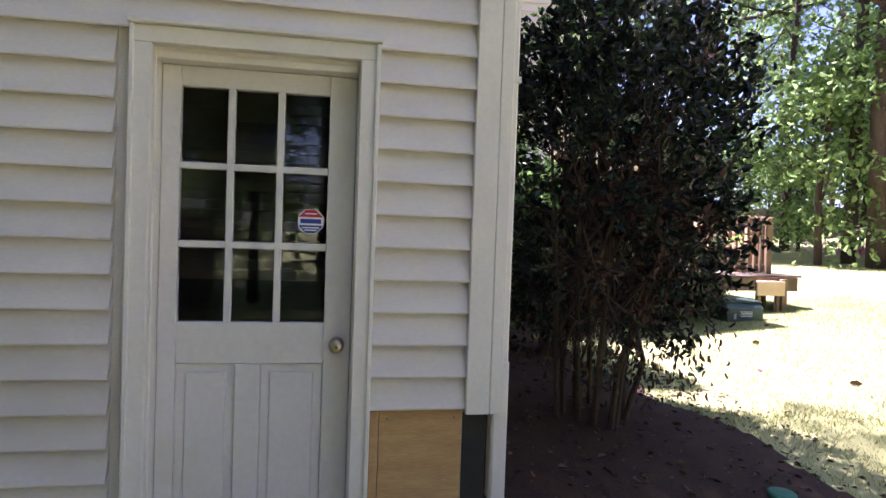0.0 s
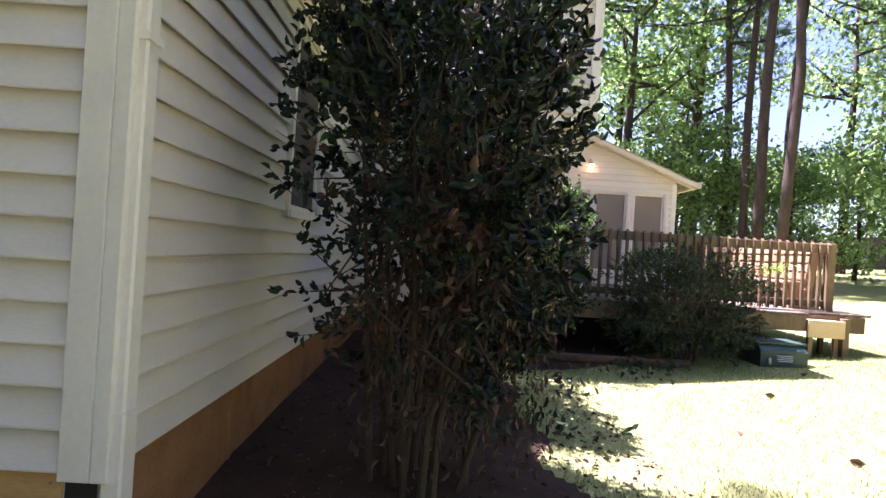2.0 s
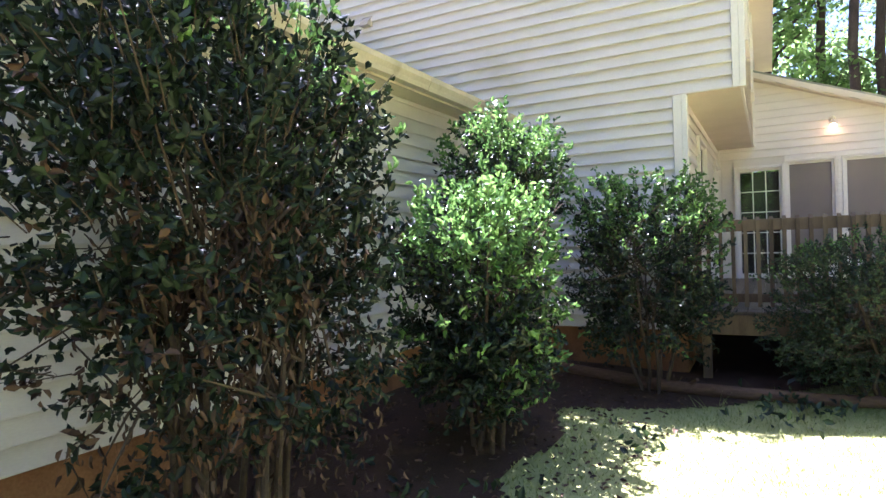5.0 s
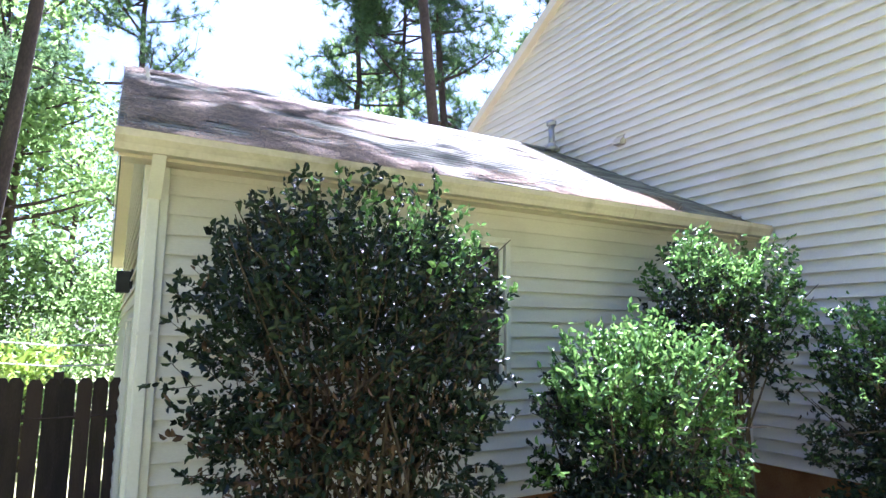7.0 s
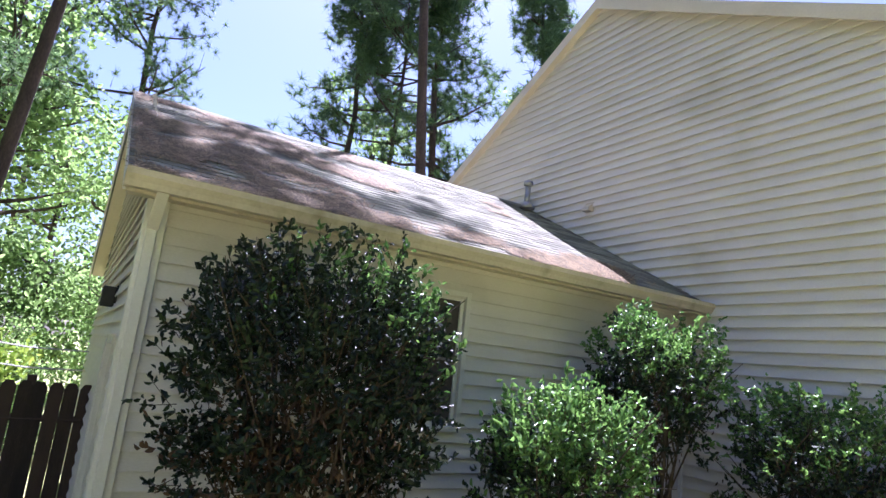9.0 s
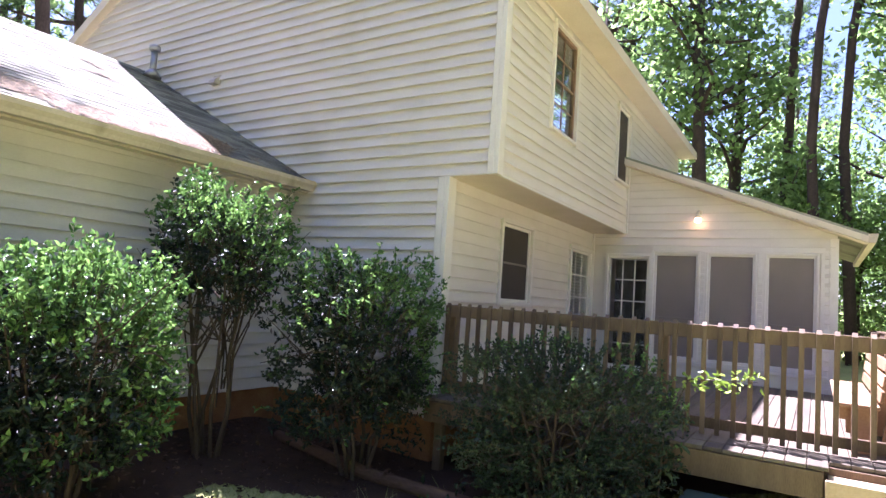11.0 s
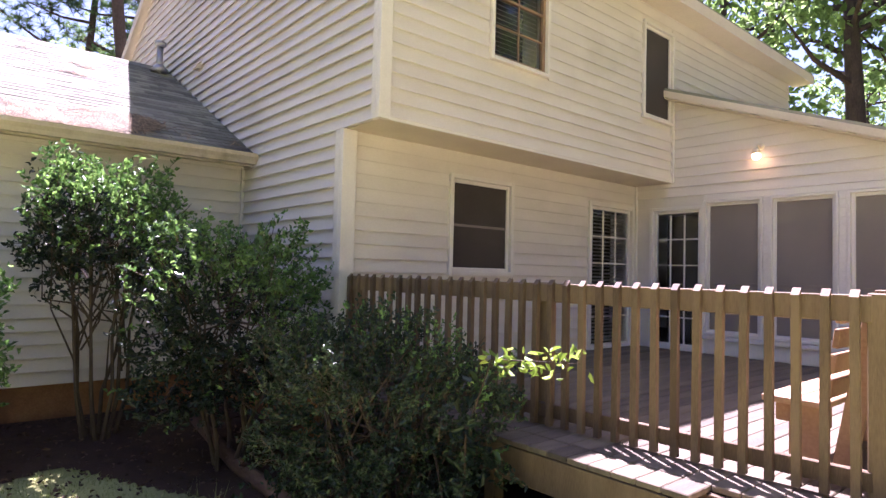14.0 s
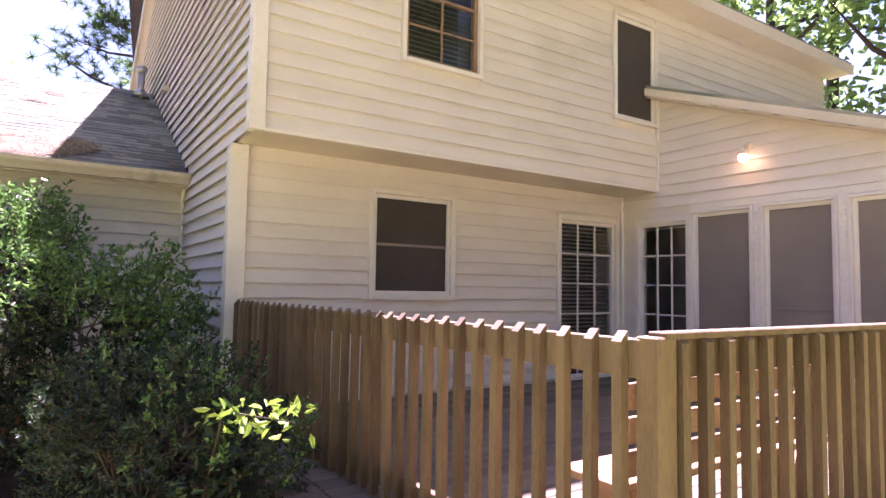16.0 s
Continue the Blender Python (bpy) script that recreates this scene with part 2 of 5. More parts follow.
# ---- geometry helpers ----
class Shape:
    """Vertices and faces of one mesh."""

    def __init__(self):
        self.v, self.f = [], []

    def add(self, verts, faces):
        k = len(self.v)
        self.v.extend(tuple(p) for p in verts)
        self.f.extend(tuple(i + k for i in face) for face in faces)
        return self

    def box(self, x0, x1, y0, y1, z0, z1, c=0.0, m=None):
        """A box; c chamfers its edges."""
        if c <= 0:
            p = [(x, y, z) for x in (x0, x1) for y in (y0, y1) for z in (z0, z1)]
            f = [(0, 1, 3, 2), (4, 6, 7, 5), (0, 4, 5, 1), (2, 3, 7, 6), (0, 2, 6, 4), (1, 5, 7, 3)]
        else:
            lo, hi, p, at = (x0, y0, z0), (x1, y1, z1), [], {}
            for s in [(a, b, d) for a in (0, 1) for b in (0, 1) for d in (0, 1)]:
                for axis in range(3):
                    q = [(hi[i] - (c if i != axis else 0)) if s[i] else (lo[i] + (c if i != axis else 0)) for i in range(3)]
                    at[s, axis] = len(p)
                    p.append(tuple(q))
            f = []
            for axis in range(3):
                j, k = (axis + 1) % 3, (axis + 2) % 3
                for side in (0, 1):
                    ring = []
                    for a, b in ((0, 0), (1, 0), (1, 1), (0, 1)):
                        s = [0, 0, 0]
                        s[axis], s[j], s[k] = side, a, b
                        ring.append(at[tuple(s), axis])
                    f.append(tuple(ring if side else ring[::-1]))
                for a in (0, 1):
                    for b in (0, 1):
                        s0, s1 = [0, 0, 0], [0, 0, 0]
                        s0[axis], s1[axis] = 0, 1
                        s0[j] = s1[j] = a
                        s0[k] = s1[k] = b
                        ring = [at[tuple(s0), j], at[tuple(s1), j], at[tuple(s1), k], at[tuple(s0), k]]
                        f.append(tuple(ring if (a == b) else ring[::-1]))
            for s in [(a, b, d) for a in (0, 1) for b in (0, 1) for d in (0, 1)]:
                ring = [at[s, 0], at[s, 1], at[s, 2]]
                f.append(tuple(ring if sum(s) % 2 else ring[::-1]))
        if m is not None:
            p = [tuple(m @ Vector(q)) for q in p]
        return self.add(p, f)

    def prism(self, poly, a, b):
        """A polygon (list of 3D points) swept from offset a to offset b."""
        a, b, n = Vector(a), Vector(b), len(poly)
        p = [Vector(q) + a for q in poly] + [Vector(q) + b for q in poly]
        return self.add(p, [tuple(range(n - 1, -1, -1)), tuple(range(n, 2 * n))] + [(i, (i + 1) % n, (i + 1) % n + n, i + n) for i in range(n)])

    def tube(self, path, radii, sides=8):
        k, pts = len(self.v), [Vector(q) for q in path]
        up = Vector((0.123, 0.97, 0.21))
        for i, q in enumerate(pts):
            d = (pts[min(i + 1, len(pts) - 1)] - pts[max(i - 1, 0)]).normalized()
            s = d.cross(up).normalized()
            w = s.cross(d)
            for j in range(sides):
                a = 2 * math.pi * j / sides
                self.v.append(tuple(q + (s * math.cos(a) + w * math.sin(a)) * radii[i]))
        for i in range(len(pts) - 1):
            for j in range(sides):
                a, b = k + i * sides + j, k + i * sides + (j + 1) % sides
                self.f.append((a, a + sides, b + sides, b))
        self.f.append(tuple(k + j for j in range(sides)))
        self.f.append(tuple(k + (len(pts) - 1) * sides + j for j in range(sides - 1, -1, -1)))
        return self

    def lathe(self, profile, axis_at, sides=20, m=None):
        """Profile of (radius, height) turned about z."""
        k, cx = len(self.v), Vector(axis_at)
        for r, z in profile:
            for j in range(sides):
                a = 2 * math.pi * j / sides
                q = Vector((r * math.cos(a), r * math.sin(a), z))
                self.v.append(tuple((m @ q if m is not None else q) + cx))
        for i in range(len(profile) - 1):
            for j in range(sides):
                a, b = k + i * sides + j, k + i * sides + (j + 1) % sides
                self.f.append((a, b, b + sides, a + sides))
        self.f.append(tuple(k + j for j in range(sides - 1, -1, -1)))
        self.f.append(tuple(k + (len(profile) - 1) * sides + j for j in range(sides)))
        return self

    def mesh(self, name, mat, smooth=False):
        me = bpy.data.meshes.new(name)
        me.from_pydata(self.v, [], self.f)
        me.materials.append(mat)
        if smooth:
            me.shade_smooth()
        me.update()
        return me


def part(name, shape, mat, parent=None, label="", smooth=False):
    ob = new(name, shape if isinstance(shape, bpy.types.Mesh) else shape.mesh(name, mat, smooth))
    if parent is not None:
        ob.parent = parent
        ob.matrix_parent_inverse = parent.matrix_basis.inverted()
    if label:
        ob["label"] = label
    return ob


def thing(name, label, category, at=(0, 0, 0), group="", kind=""):
    ob = new(name)
    ob.location = at
    ob.empty_display_size = 0.2
    bpy.context.view_layer.update()
    return tagged(ob, label, category, group, kind)


def structure(name, shape, mat, label, category, smooth=False):
    return tagged(part(name, shape, mat, smooth=smooth), label, category, kind="structure")


# ---- ground ----
def ground_z(x, y):
    a = np.interp(x, [-6, -2.5, 0, 1.3, 6], [0.02, 0.06, 0.2, 0.32, 0.35])
    z = a + 0.05 * max(0.0, -3.5 - y) * (1.0 if x > -2 else 0.5) + 0.035 * max(0.0, x - 13)
    z -= 0.06 * max(0.0, min(y, 6.0)) * (1 if x < 0.5 else 0.3)
    k = min(max((y + 2.5) / 1.7, 0.0), 1.0)
    k2 = min(max((x + 0.5) / 0.9, 0.0), 1.0) * min(max((6.6 - x) / 0.8, 0.0), 1.0)
    z += 0.13 * k * k * (3 - 2 * k) * k2 * k2 * (3 - 2 * k2)
    return float(z) + 0.018 * noise.noise((x * 0.9, y * 0.9, 0.3))


def sheet(x0, x1, y0, y1, step, lift=0.0, keep=None):
    s, nx, ny = Shape(), int(round((x1 - x0) / step)), int(round((y1 - y0) / step))
    for i in range(nx + 1):
        for j in range(ny + 1):
            x, y = x0 + i * step, y0 + j * step
            s.v.append((x, y, ground_z(x, y) + lift))
    for i in range(nx):
        for j in range(ny):
            cx, cy = x0 + (i + 0.5) * step, y0 + (j + 0.5) * step
            if keep is None or keep(cx, cy):
                a = i * (ny + 1) + j
                s.f.append((a, a + ny + 1, a + ny + 2, a + 1))
    return s


big = Shape()
edges_x = sorted(set([-400, -200, -100, -60, -40, -30, 60, 80, 120, 200, 400] + [round(-26 + 0.5 * i, 2) for i in range(0, 160)]))
edges_y = sorted(set([-400, -200, -100, -70, 50, 70, 100, 200, 400] + [round(-50 + 0.5 * i, 2) for i in range(0, 180)]))
for x in edges_x:
    for y in edges_y:
        big.v.append((x, y, ground_z(min(max(x, -60), 70), min(max(y, -60), 60))))
for i in range(len(edges_x) - 1):
    for j in range(len(edges_y) - 1):
        a, n_y = i * len(edges_y) + j, len(edges_y)
        big.f.append((a, a + n_y, a + n_y + 1, a + 1))
structure("ground", big, GROUND, "patchy sunlit lawn over brown soil", "lawn", True)


def in_bed(x, y):
    edge = -1.75 + 0.35 * noise.noise((x * 1.1, 0.2, 5)) - 0.5 * min(max((1.6 - x) / 1.6, 0.0), 1.0) - max(0.0, x - 4.2) * 1.15
    return max(edge, -6.6) < y < 0.05 and -2.0 + 0.3 * noise.noise((y * 2, 3, 1)) < x < 11.2


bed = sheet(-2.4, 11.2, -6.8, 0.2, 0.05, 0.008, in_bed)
structure("mulch_bed", bed, MULCH, "bare soil bed with pine straw along the wall, darkened for shade", "flower bed", True)

# ---- house: walls ----
L1, YB1, YB2, L2, XE = 6.26, -2.40, -2.98, 11.29, 15.6
SB, COURSE, END_COURSE = 0.83, 0.1365, 0.1323
WING_D = 6.9
RIDGE_Y, RIDGE_Z, EAVE_Z = 3.45, 5.40, 3.36
PEAK_Y, PEAK_Z, MAIN_EAVE = 1.7, 8.62, 6.08


def backing(name, o, u, n, length, z0, z1, holes, label, thick=0.12, above=None):
    """A wall slab with its openings; o is the outer foot, u along it, n outwards."""
    s = Shape()
    us = sorted({0.0, length, *[h[0] for h in holes], *[h[1] for h in holes]})
    zs = sorted({z0, z1, *[h[2] for h in holes], *[h[3] for h in holes]})
    o3, u3, n3 = Vector((*o, 0)), Vector((*u, 0)), Vector((*n, 0))
    for i in range(len(us) - 1):
        for j in range(len(zs) - 1):
            cu, cz = (us[i] + us[i + 1]) / 2, (zs[j] + zs[j + 1]) / 2
            if any(h[0] < cu < h[1] and h[2] < cz < h[3] for h in holes):
                continue
            poly = [o3 + u3 * a + Vector((0, 0, b)) for a, b in ((us[i], zs[j]), (us[i + 1], zs[j]), (us[i + 1], zs[j + 1]), (us[i], zs[j + 1]))]
            s.prism(poly, (0, 0, 0), -n3 * thick)
    if above:
        s.prism([o3 + u3 * a + Vector((0, 0, b)) for a, b in above], (0, 0, 0), -n3 * thick)
    return structure(name, s, SIDING, label, "wall")


def siding(wall, o, u, n, u0, u1, z0, z1, holes=(), top=None, deep=1.0, course=COURSE):
    """Lapped courses in front of a wall, each board an object of its own."""
    o3, u3, n3 = Vector((*o, 0)), Vector((*u, 0)), Vector((*n, 0))
    k = 0
    while z0 + k * course < z1 - 0.02:
        za, zb = z0 + k * course, min(z0 + (k + 1) * course, z1)
        k += 1
        a, b = u0, u1
        if top:
            a, b = top(za + 0.02)
            a, b = max(a, u0), min(b, u1)
            if b - a < 0.05:
                continue
        spans = [(a, b)]
        for h0, h1, hz0, hz1 in holes:
            if hz0 < zb - 0.03 and hz1 > za + 0.03:
                spans = [q for p, e in spans for q in ((p, min(e, h0)), (max(p, h1), e)) if q[1] - q[0] > 0.03]
        for p, e in spans:
            prof = [(0.001, za + 0.036), (0.007, za + 0.036), (0.040, za), (0.045, za + 0.003), (0.045, za + 0.010), (0.030, za + 0.06), (0.006, zb + 0.014), (0.001, zb + 0.014)]
            poly = [o3 + n3 * d * deep + Vector((0, 0, z)) for d, z in prof]
            part("siding_board", Shape().prism(poly, u3 * p, u3 * e), SIDING, wall)


def slab(poly, thick):
    return Shape().prism(poly, (0, 0, 0), (0, 0, -thick))


# wing: door wall on x = 0, long wall on y = 0
door_hole = [(5.46, 6.42, 0.16, 2.22)]
wall_door = backing("wall_wing_end", (0, WING_D), (0, -1), (-1, 0), WING_D, 0.0, 3.42, door_hole, "cream vinyl-sided end wall with a door",
                    above=[(0, 3.42), (WING_D, 3.42), (WING_D / 2, RIDGE_Z - 0.1)])
siding(wall_door, (0, WING_D), (0, -1), (-1, 0), 0.0, 5.42, SB - 5 * END_COURSE, 5.4, top=lambda z: (max(0, (z - 3.42) / 0.585), WING_D - max(0, (z - 3.42) / 0.585)), course=END_COURSE)
siding(wall_door, (0, WING_D), (0, -1), (-1, 0), 6.40, 6.80, SB, 5.4, top=lambda z: (0, WING_D - max(0, (z - 3.42) / 0.585)), course=END_COURSE)
siding(wall_door, (0, WING_D), (0, -1), (-1, 0), 5.42, 6.40, SB + 11 * END_COURSE, 5.4, top=lambda z: (0, WING_D - max(0, (z - 3.42) / 0.585)), course=END_COURSE)
wing_hole = [(1.95, 2.88, 1.80, 3.03)]
wall_wing = backing("wall_wing_side", (0, 0), (1, 0), (0, -1), L1, SB, 3.42, wing_hole, "cream vinyl-sided wing wall in shade")
siding(wall_wing, (0, 0), (1, 0), (0, -1), 0.10, L1 - 0.02, SB, 3.36, wing_hole, deep=0.75)
structure("wall_wing_far", Shape().box(0.12, L1, WING_D - 0.12, WING_D, 0, 3.42), SIDING, "cream far wall of the wing", "wall")
# main block
side_poly = [(L1, 6.4, SB), (L1, YB1, SB), (L1, YB1, 3.43), (L1, YB2, 3.43), (L1, YB2, MAIN_EAVE), (L1, PEAK_Y, PEAK_Z), (L1, 6.4, MAIN_EAVE)]
wall_gable = structure("wall_gable", Shape().prism(side_poly, (0, 0, 0), (0.12, 0, 0)), SIDING, "tall cream vinyl-sided gable wall", "wall")
PITCH = (PEAK_Z - MAIN_EAVE) / (PEAK_Y - YB2)


def gable_top(z):
    if z < 3.40:
        return (0, 6.4 - YB1)
    if z < MAIN_EAVE:
        return (0, 6.4 - YB2)
    d = (z - MAIN_EAVE) / PITCH
    return (d, 6.4 - YB2 - d)


siding(wall_gable, (L1, 6.4), (0, -1), (-1, 0), 0.0, 6.4 - YB2 - 0.07, SB, PEAK_Z, top=lambda z: (gable_top(z)[0], min(gable_top(z)[1], 6.4 - (YB1 + 0.09 if z < 3.40 else YB2 + 0.07))))
W1 = (1.36, 2.28, 2.10, 3.12)
SD = (3.90, 4.88, 1.10, 3.05)
back1 = backing("wall_back_lower", (L1 + 0.12, YB1), (1, 0), (0, -1), L2 - L1 + 0.1, SB, 3.43,
                [(W1[0] - .12, W1[1] - .12, W1[2], W1[3]), (SD[0] - .12, SD[1] - .12, SD[2], SD[3])], "cream vinyl-sided ground-floor wall behind the deck")
siding(back1, (L1, YB1), (1, 0), (0, -1), 0.10, L2 - L1 - 0.0, SB, 3.43, [(W1[0] - .05, W1[1] + .05, W1[2] - .05, W1[3] + .05), (SD[0] - .06, SD[1] + .06, 1.0, SD[3] + .06)], deep=0.6)
W2 = (1.36, 2.20, 4.33, 5.66)
W3 = (4.24, 4.96, 4.27, 5.52)
back2 = backing("wall_back_upper", (L1 + 0.12, YB2), (1, 0), (0, -1), XE - L1 - 0.12, 3.43, MAIN_EAVE,
                [(W2[0] - .12, W2[1] - .12, W2[2], W2[3]), (W3[0] - .12, W3[1] - .12, W3[2], W3[3])], "cream vinyl-sided upper storey overhanging the deck")
siding(back2, (L1, YB2), (1, 0), (0, -1), 0.07, XE - L1, 3.45, MAIN_EAVE, [(W2[0] - .05, W2[1] + .05, W2[2] - .05, W2[3] + .05), (W3[0] - .05, W3[1] + .05, W3[2] - .05, W3[3] + .05)], deep=0.6)
structure("soffit_overhang", Shape().box(L1 + 0.005, L2 - 0.02, YB2 + 0.004, YB1 - 0.002, 3.425, 3.445), SOFFIT, "tan soffit under the overhanging storey", "soffit")
structure("wall_main_far", Shape().box(L1 + 0.12, XE, 6.28, 6.4, 0, MAIN_EAVE).box(XE - 0.12, XE, YB2 + 0.12, 6.28, 0, MAIN_EAVE), SIDING, "cream far walls of the main block", "wall")
# Floors coloured near-black to carry the darkness of the closed rooms.
structure("floor_upper", Shape().box(L1 + 0.13, XE - 0.13, YB1 + 0.13, 6.27, 3.5, 3.6), DARK, "upper floor inside the house, coloured dark as an unlit room", "floor")
structure("floor_lower", Shape().box(L1 + 0.13, XE - 0.13, YB1 + 0.13, 6.27, 0.9, 1.0), DARK, "ground floor inside the house, coloured dark as an unlit room", "floor")
structure("floor_wing", Shape().box(0.13, L1 - 0.01, 0.13, WING_D - 0.13, 0.1, 0.18), DARK, "floor inside the wing, coloured dark as an unlit room", "floor")

# sunroom
SY1 = -6.10
sr_slope = (4.62 - 3.42) / (6.10 - 2.98)
doorway = (0.32, 1.02, 1.12, 3.03)
screens = [(1.10, 1.80), (1.94, 2.63), (2.78, 3.45)]
sr_holes = [doorway] + [(a, b, 1.36, 3.10) for a, b in screens]
wall_sun = backing("wall_sunroom", (L2, YB1), (0, -1), (-1, 0), YB1 - SY1, 0.3, 3.42, sr_holes, "cream vinyl-sided sunroom wall with a door and screens",
                   above=[(0.0, 3.42), (YB1 - SY1, 3.42), (0.58, 4.60), (0.0, 4.60)])
siding(wall_sun, (L2, YB1), (0, -1), (-1, 0), 0.0, YB1 - SY1 - 0.02, 3.22, 4.6, top=lambda z: (0.0 if z < 3.42 else 0.6, 3.70 - max(0, (z - 3.42) / sr_slope)), deep=0.6)
siding(wall_sun, (L2, YB1), (0, -1), (-1, 0), 3.55, 3.62, 1.0, 3.22)
structure("wall_sunroom_front", Shape().box(L2 + 0.12, 15.2, SY1, SY1 + 0.12, 0.3, 3.3).box(15.08, 15.2, SY1 + 0.12, YB2, 0.3, 3.3), SIDING, "cream outer walls of the sunroom", "wall")
structure("floor_sunroom", Shape().box(L2 + 0.13, 15.07, SY1 + 0.13, YB1 - 0.01, 0.98, 1.08), DARK, "sunroom floor, coloured dark as an unlit room", "floor")

# ---- roofs, gutters, trims ----
roof_wing = structure("roof_wing", slab([(-0.22, -0.34, EAVE_Z + 0.09), (L1 - 0.01, -0.34, EAVE_Z + 0.09), (L1 - 0.01, RIDGE_Y, RIDGE_Z), (-0.22, RIDGE_Y, RIDGE_Z)], 0.09)
                      .prism([(-0.22, RIDGE_Y, RIDGE_Z), (L1 - 0.01, RIDGE_Y, RIDGE_Z), (L1 - 0.01, WING_D + 0.34, EAVE_Z + 0.05), (-0.22, WING_D + 0.34, EAVE_Z + 0.05)], (0, 0, 0), (0, 0, -0.09)),
                      SHINGLE, "weathered grey asphalt roof of the wing", "roof")
random.seed(4)
along = Vector((0, RIDGE_Y + 0.34, RIDGE_Z - EAVE_Z - 0.09))
slope_len, along = along.length, along.normalized()
up = Vector((0, -along.z, along.y))
tabs, rows_n = Shape(), 31
for r in range(rows_n):
    d0 = r * slope_len / rows_n
    x = -0.24 - (0.15 if r % 2 else 0)
    while x < L1 - 0.03:
        w = 0.30
        a, b = max(x, -0.24) + 0.003, min(x + w, L1 - 0.015) - 0.003
        if b - a > 0.03:
            lift = 0.004 + random.random() * 0.004
            o = Vector((0, -0.345, EAVE_Z + 0.092))
            p0, p1 = o + along * (d0 - 0.012 * random.random()) + up * (lift + 0.003), o + along * (d0 + slope_len / rows_n + 0.02) + up * 0.002
            q0 = o + along * d0
            tabs.add([(a, p0.y, p0.z), (b, p0.y, p0.z), (b, p1.y, p1.z), (a, p1.y, p1.z), (a, q0.y, q0.z), (b, q0.y, q0.z)],
                     [(0, 1, 2, 3), (4, 5, 1, 0), (1, 5, 2), (4, 0, 3)])
        x += w
tagged(part("shingles", tabs, SHINGLE, roof_wing), kind="stuff")
part("ridge_cap", Shape().prism([(0, RIDGE_Y - 0.15, RIDGE_Z - 0.06), (0, RIDGE_Y, RIDGE_Z + 0.03), (0, RIDGE_Y + 0.15, RIDGE_Z - 0.06), (0, RIDGE_Y, RIDGE_Z + 0.005)], (-0.25, 0, 0), (L1 - 0.02, 0, 0)), SHINGLE, roof_wing)
part("fascia", Shape().box(-0.22, L1 - 0.005, -0.335, -0.315, EAVE_Z - 0.06, EAVE_Z + 0.045), GUTTER, roof_wing)
part("soffit", Shape().box(-0.20, L1 - 0.022, -0.312, -0.022, EAVE_Z - 0.022, EAVE_Z - 0.004), SOFFIT, roof_wing)
part("rake_board", Shape().prism([(-0.225, -0.34, EAVE_Z + 0.075), (-0.225, RIDGE_Y, RIDGE_Z - 0.015), (-0.225, RIDGE_Y, RIDGE_Z - 0.18), (-0.225, -0.34, EAVE_Z - 0.06)], (0, 0, 0), (-0.02, 0, 0)), TRIM, roof_wing)
part("rake_board", Shape().prism([(-0.225, WING_D + 0.34, EAVE_Z + 0.035), (-0.225, RIDGE_Y, RIDGE_Z - 0.015), (-0.225, RIDGE_Y, RIDGE_Z - 0.18), (-0.225, WING_D + 0.34, EAVE_Z - 0.1)], (0, 0, 0), (-0.02, 0, 0)), TRIM, roof_wing)
for ya, yb in ((-0.31, RIDGE_Y - 0.01), (WING_D + 0.31, RIDGE_Y + 0.01)):
    part("rake_soffit", Shape().prism([(-0.2, ya, EAVE_Z - 0.06), (-0.2, yb, RIDGE_Z - 0.20), (-0.2, yb, RIDGE_Z - 0.185), (-0.2, ya, EAVE_Z - 0.045)], (0, 0, 0), (0.17, 0, 0)), SOFFIT, roof_wing)

gutter = thing("gutter", "stained tan metal gutter along the wing eave", "gutter", (0, -0.4, EAVE_Z), kind="structure")
prof = [(0, -0.338, EAVE_Z + 0.08), (0, -0.338, EAVE_Z - 0.04), (0, -0.42, EAVE_Z - 0.04), (0, -0.435, EAVE_Z + 0.0), (0, -0.46, EAVE_Z + 0.04), (0, -0.465, EAVE_Z + 0.085),
        (0, -0.45, EAVE_Z + 0.085), (0, -0.445, EAVE_Z + 0.045), (0, -0.42, EAVE_Z + 0.0), (0, -0.41, EAVE_Z - 0.03), (0, -0.346, EAVE_Z - 0.03), (0, -0.346, EAVE_Z + 0.08)]
part("trough", Shape().prism(prof, (-0.24, 0, 0), (L1 - 0.03, 0, 0)), GUTTER, gutter)
part("end_cap", Shape().prism(prof[:6], (-0.245, 0, 0), (-0.238, 0, 0)), GUTTER, gutter)
part("end_cap", Shape().prism(prof[:6], (L1 - 0.032, 0, 0), (L1 - 0.025, 0, 0)), GUTTER, gutter)
for gx in (1.9, 4.1):
    part("joint_band", Shape().prism([(0, p[1] - (0.004 if p[1] < -0.4 else 0), p[2] - (0.004 if p[2] < EAVE_Z else 0)) for p in prof[1:7]], (gx, 0, 0), (gx + 0.04, 0, 0)), GUTTER, gutter)

spout = thing("downspout", "white square metal downspout at the wing corner", "downspout", (0.0, -0.06, 0.2), kind="structure")
part("upper_pipe", Shape().box(-0.03, 0.05, -0.085, -0.025, 1.02, 3.12, 0.008), TRIM, spout)
part("lower_pipe", Shape().box(-0.034, 0.054, -0.089, -0.021, 0.42, 1.03, 0.008), TRIM, spout)
part("top_elbow", Shape().prism([(-0.03, -0.085, 3.10), (-0.03, -0.025, 3.10), (-0.03, -0.35, 3.33), (-0.03, -0.41, 3.33)], (0, 0, 0), (0.08, 0, 0)), TRIM, spout)
part("bottom_elbow", Shape().prism([(-0.034, -0.089, 0.44), (-0.034, -0.021, 0.44), (-0.034, -0.12, 0.28), (-0.034, -0.19, 0.31)], (0, 0, 0), (0.088, 0, 0)), TRIM, spout)
